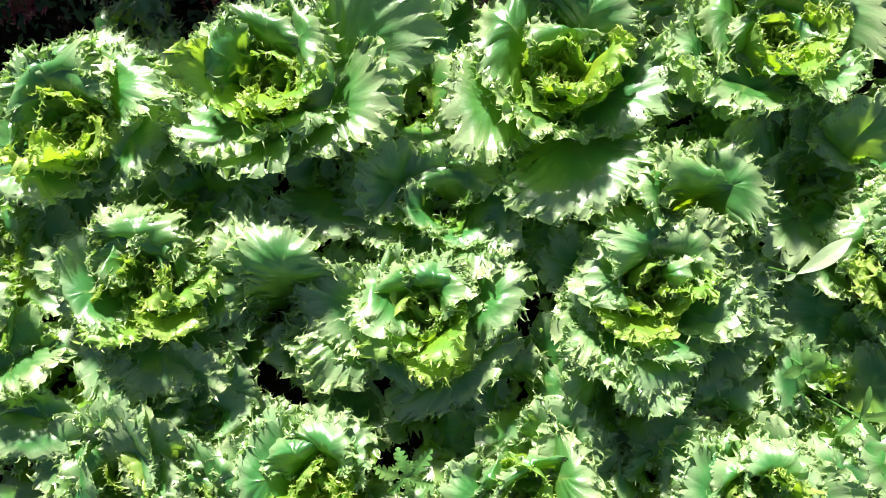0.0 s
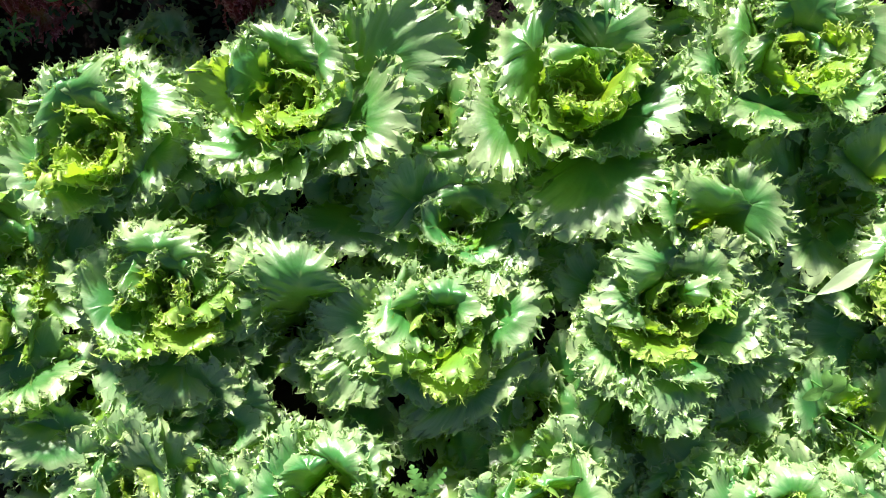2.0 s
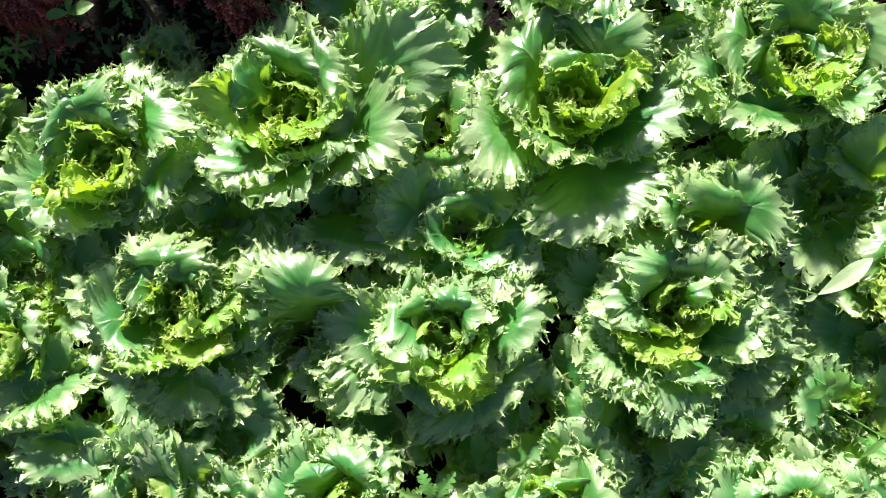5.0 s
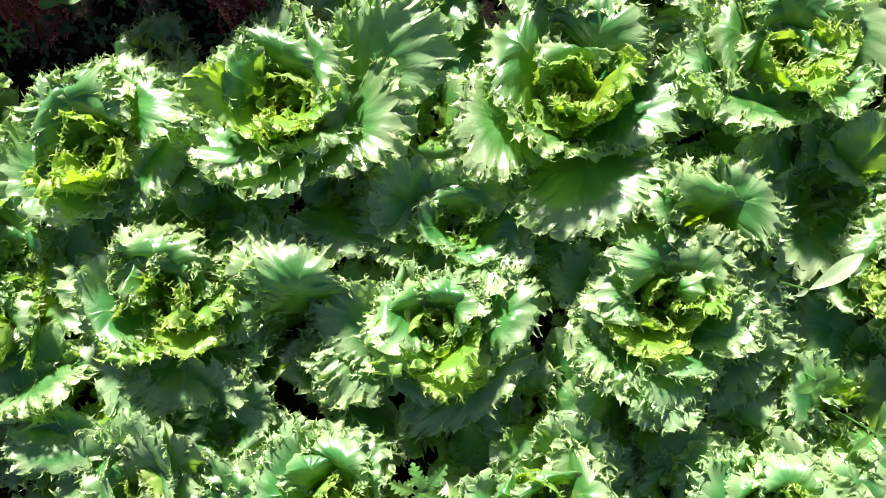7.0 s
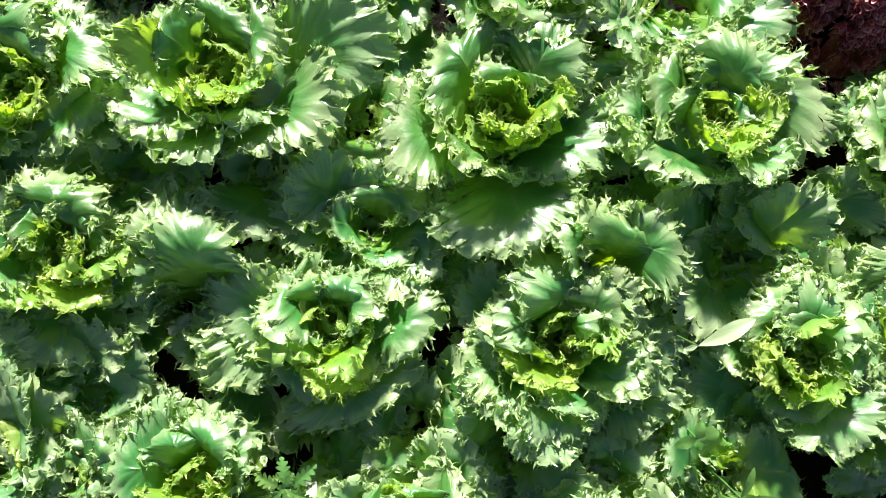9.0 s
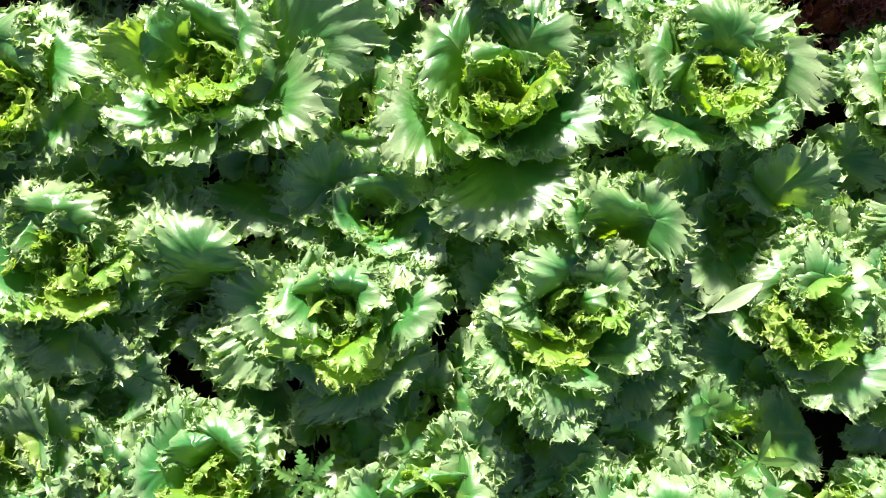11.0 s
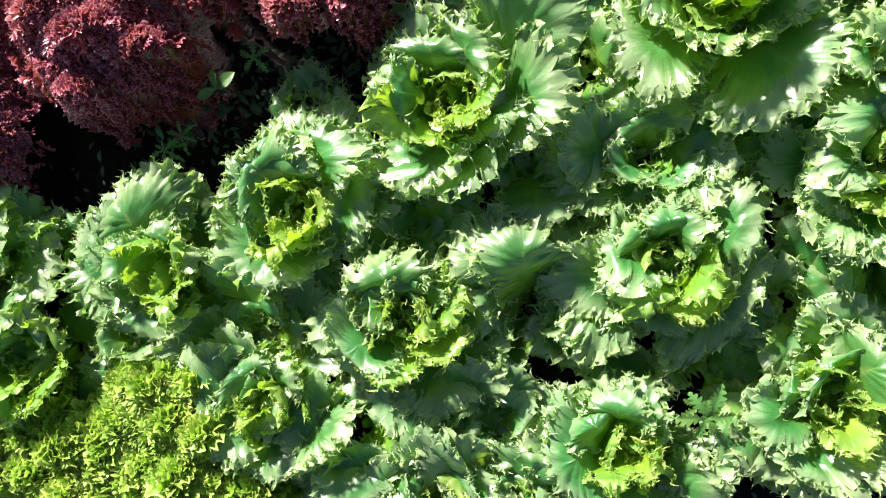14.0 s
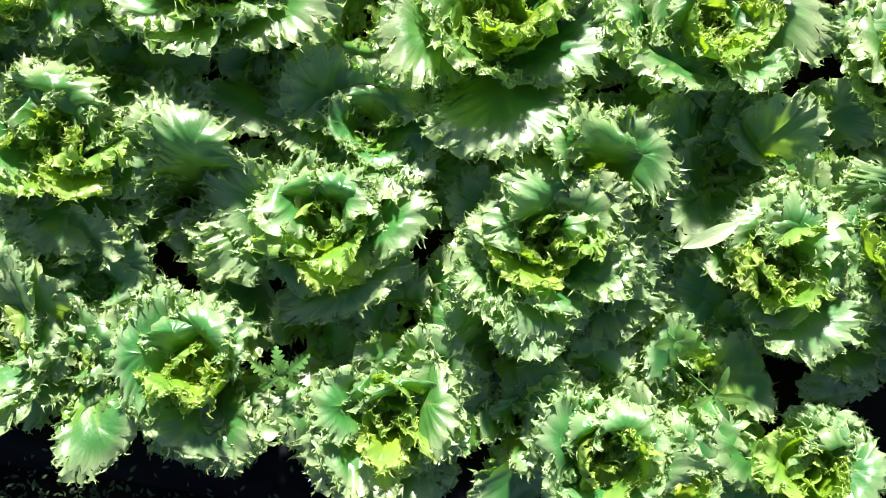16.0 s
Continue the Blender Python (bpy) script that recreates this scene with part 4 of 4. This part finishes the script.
# unseen extra head, added and set tall to throw shade on the soil
curly_lettuce(-0.464, 0.689, 207, LEAF_RED, each=24, top=0.20, label="dark red crimped lollo lettuce head on dark soil", group="red lettuces")
curly_lettuce(-0.906, -0.075, 220, LEAF_LIME, radius=0.16, top=0.12, curl=0.0100, lumps=0.013, each=84, label="bright lime green crimped lettuce head", group="lime lettuces")
curly_lettuce(-1.104, -0.094, 221, LEAF_LIME, radius=0.16, top=0.12, curl=0.0100, lumps=0.013, each=84, label="bright lime green crimped lettuce head", group="lime lettuces")
curly_lettuce(-1.255, 0.011, 222, LEAF_LIME, radius=0.16, top=0.12, curl=0.0100, lumps=0.013, each=84, label="bright lime green crimped lettuce head", group="lime lettuces")
curly_lettuce(-0.918, -0.230, 223, LEAF_LIME, radius=0.16, top=0.12, curl=0.0100, lumps=0.013, each=84, label="bright lime green crimped lettuce head", group="lime lettuces")
curly_lettuce(-1.236, -0.240, 224, LEAF_LIME, radius=0.16, top=0.12, curl=0.0115, lumps=0.013, each=30, label="bright lime green crimped lettuce head", group="lime lettuces")
curly_lettuce(-1.454, -0.071, 225, LEAF_LIME, radius=0.16, top=0.12, curl=0.0115, lumps=0.013, each=30, label="bright lime green crimped lettuce head", group="lime lettuces")
curly_lettuce(-1.083, -0.309, 226, LEAF_LIME, radius=0.16, top=0.12, curl=0.0115, lumps=0.013, each=30, label="bright lime green crimped lettuce head", group="lime lettuces")

# ---- weeds, twig, film and soil ----
weed(0.484, 0.016, 366, 0.200, [(29, 0.085, 0.024, 0.35, 1), (202, 0.02, 0.008, 0.1, 1)], 'weed with one long pale green lance-shaped leaf', droop=0.15, oval=0.7, fold=0.2, mat=LEAF_PALE)
weed(0.588, -0.186, 367, 0.170, [(217, 0.042, 0.01, 0.0, 1), (-50, 0.052, 0.011, 0.05, 1), (0, 0.066, 0.014, 0.1, 1), (82, 0.05, 0.014, 0.5, 1), (-16, 0.08, 0.013, 0.05, 0.9)], 'green weed with narrow lance-shaped leaves among the lettuces', droop=0.25)
weed(0.535, -0.122, 368, 0.120, [(202, 0.035, 0.018, 0.1, 1), (22, 0.04, 0.026, 0.1, 1), (82, 0.03, 0.018, 0.3, 1), (-48, 0.03, 0.02, 0.1, 0.9)], 'small weed with oval yellow-green leaves', droop=0.3)
weed(-0.628, 0.462, 369, 0.090, [(179, 0.042, 0.018, 0.2, 1), (14, 0.045, 0.022, 0.3, 1), (64, 0.032, 0.017, 0.6, 1)], 'small weed with rounded pale green leaves on bare soil', droop=0.35)
weed(-0.790, 0.318, 370, 0.080, [(109, 0.05, 0.02, 0.2, 1), (214, 0.045, 0.026, 0.1, 1), (-1, 0.04, 0.02, 0.3, 1), (-71, 0.035, 0.018, 0.2, 1)], 'small weed with oval leaves in the shade of the lettuces', droop=0.3)
weed(-0.762, 0.404, 371, 0.070, [(179, 0.035, 0.008, 0.2, 1), (129, 0.022, 0.006, 0.3, 1), (69, 0.02, 0.006, 0.6, 1), (19, 0.03, 0.008, 0.3, 1), (-51, 0.04, 0.008, 0.1, 1), (-116, 0.02, 0.007, 0.2, 1), (229, 0.03, 0.008, 0.2, 0.6), (-11, 0.03, 0.009, 0.2, 0.6), (99, 0.02, 0.008, 0.4, 0.5)], 'spindly yellow-green weed on bare soil', droop=0.4, teeth=4)
weed(-0.053, -0.291, 372, 0.120, [(162, 0.055, 0.020, 0.2, 1), (102, 0.05, 0.018, 0.4, 1), (42, 0.06, 0.020, 0.3, 1), (-18, 0.045, 0.015, 0.1, 1), (-78, 0.04, 0.014, 0.1, 1), (222, 0.04, 0.015, 0.1, 1), (72, 0.03, 0.012, 0.6, 1), (132, 0.03, 0.012, 0.6, 0.8), (12, 0.035, 0.012, 0.2, 0.7), (-48, 0.035, 0.012, 0.1, 0.7), (192, 0.035, 0.012, 0.2, 0.7)], 'weed with finely cut grey-green leaves between two lettuces', droop=0.4, teeth=6)
weed(-0.305, -0.416, 373, 0.080, [(182, 0.04, 0.016, 0.2, 1), (112, 0.035, 0.014, 0.4, 1), (32, 0.04, 0.018, 0.3, 1), (-48, 0.045, 0.018, 0.1, 1), (242, 0.035, 0.016, 0.1, 1)], 'small lime green weed at the edge of the bed', droop=0.35, teeth=3)
weed(0.738, 0.573, 374, 0.060, [(92, 0.03, 0.02, 0.5, 1), (212, 0.022, 0.015, 0.2, 1)], 'seedling with two pale round leaves on dark soil', droop=0.2, oval=0.8)
weed(0.002, -0.525, 375, 0.030, [(78, 0.018, 0.015, 0.3, 1), (-102, 0.02, 0.018, 0.1, 1), (-2, 0.014, 0.012, 0.2, 1)], 'small round-leaved weed in the shade beside black film', droop=0.2, oval=0.8)
weed(-0.728, 0.418, 376, 0.060, [(20, 0.034, 0.008, 0.2, 1), (80, 0.03, 0.007, 0.4, 1), (140, 0.036, 0.008, 0.2, 1), (200, 0.03, 0.008, 0.2, 1), (260, 0.036, 0.008, 0.1, 1), (320, 0.03, 0.007, 0.2, 1), (50, 0.026, 0.007, 0.3, 0.6), (230, 0.028, 0.007, 0.2, 0.6)], 'spindly yellow-green weed on bare soil', droop=0.4, teeth=4)
weed(-0.775, 0.462, 377, 0.040, [(30, 0.03, 0.014, 0.2, 1), (150, 0.028, 0.013, 0.2, 1), (265, 0.03, 0.014, 0.1, 1)], 'small weed with oval leaves in the shade of the lettuces', droop=0.3)
weed(-0.560, 0.500, 378, 0.050, [(10, 0.034, 0.012, 0.2, 1), (75, 0.03, 0.011, 0.4, 1), (135, 0.034, 0.012, 0.2, 1), (205, 0.03, 0.011, 0.2, 1), (290, 0.034, 0.012, 0.1, 1)], 'weed with finely cut grey-green leaves on shaded soil', droop=0.4, teeth=5)
twig = new("twig", tube_mesh("twig", [(-0.557, 0.525, 0.012), (-0.526, 0.492, 0.03), (-0.495, 0.446, 0.022)], [0.006, 0.005, 0.003], TWIG))
tagged(twig, "dry brown twig lying on the soil", "twig")
black_film(-0.54, -0.42)
low_growth("low_weeds", (-1.0, 1.1, -0.94, -0.52), 12000, 5, 0.013, "low green weeds beside the bed, shade put into their dark colour")
low_growth("seedlings", (-0.85, -0.2, 0.32, 0.54), 420, 6, 0.018, "scattered weed seedlings on shaded soil, that shade put into their leaf colour")
clods((-1.3, 1.1, -0.8, 0.9), 3500, 7)
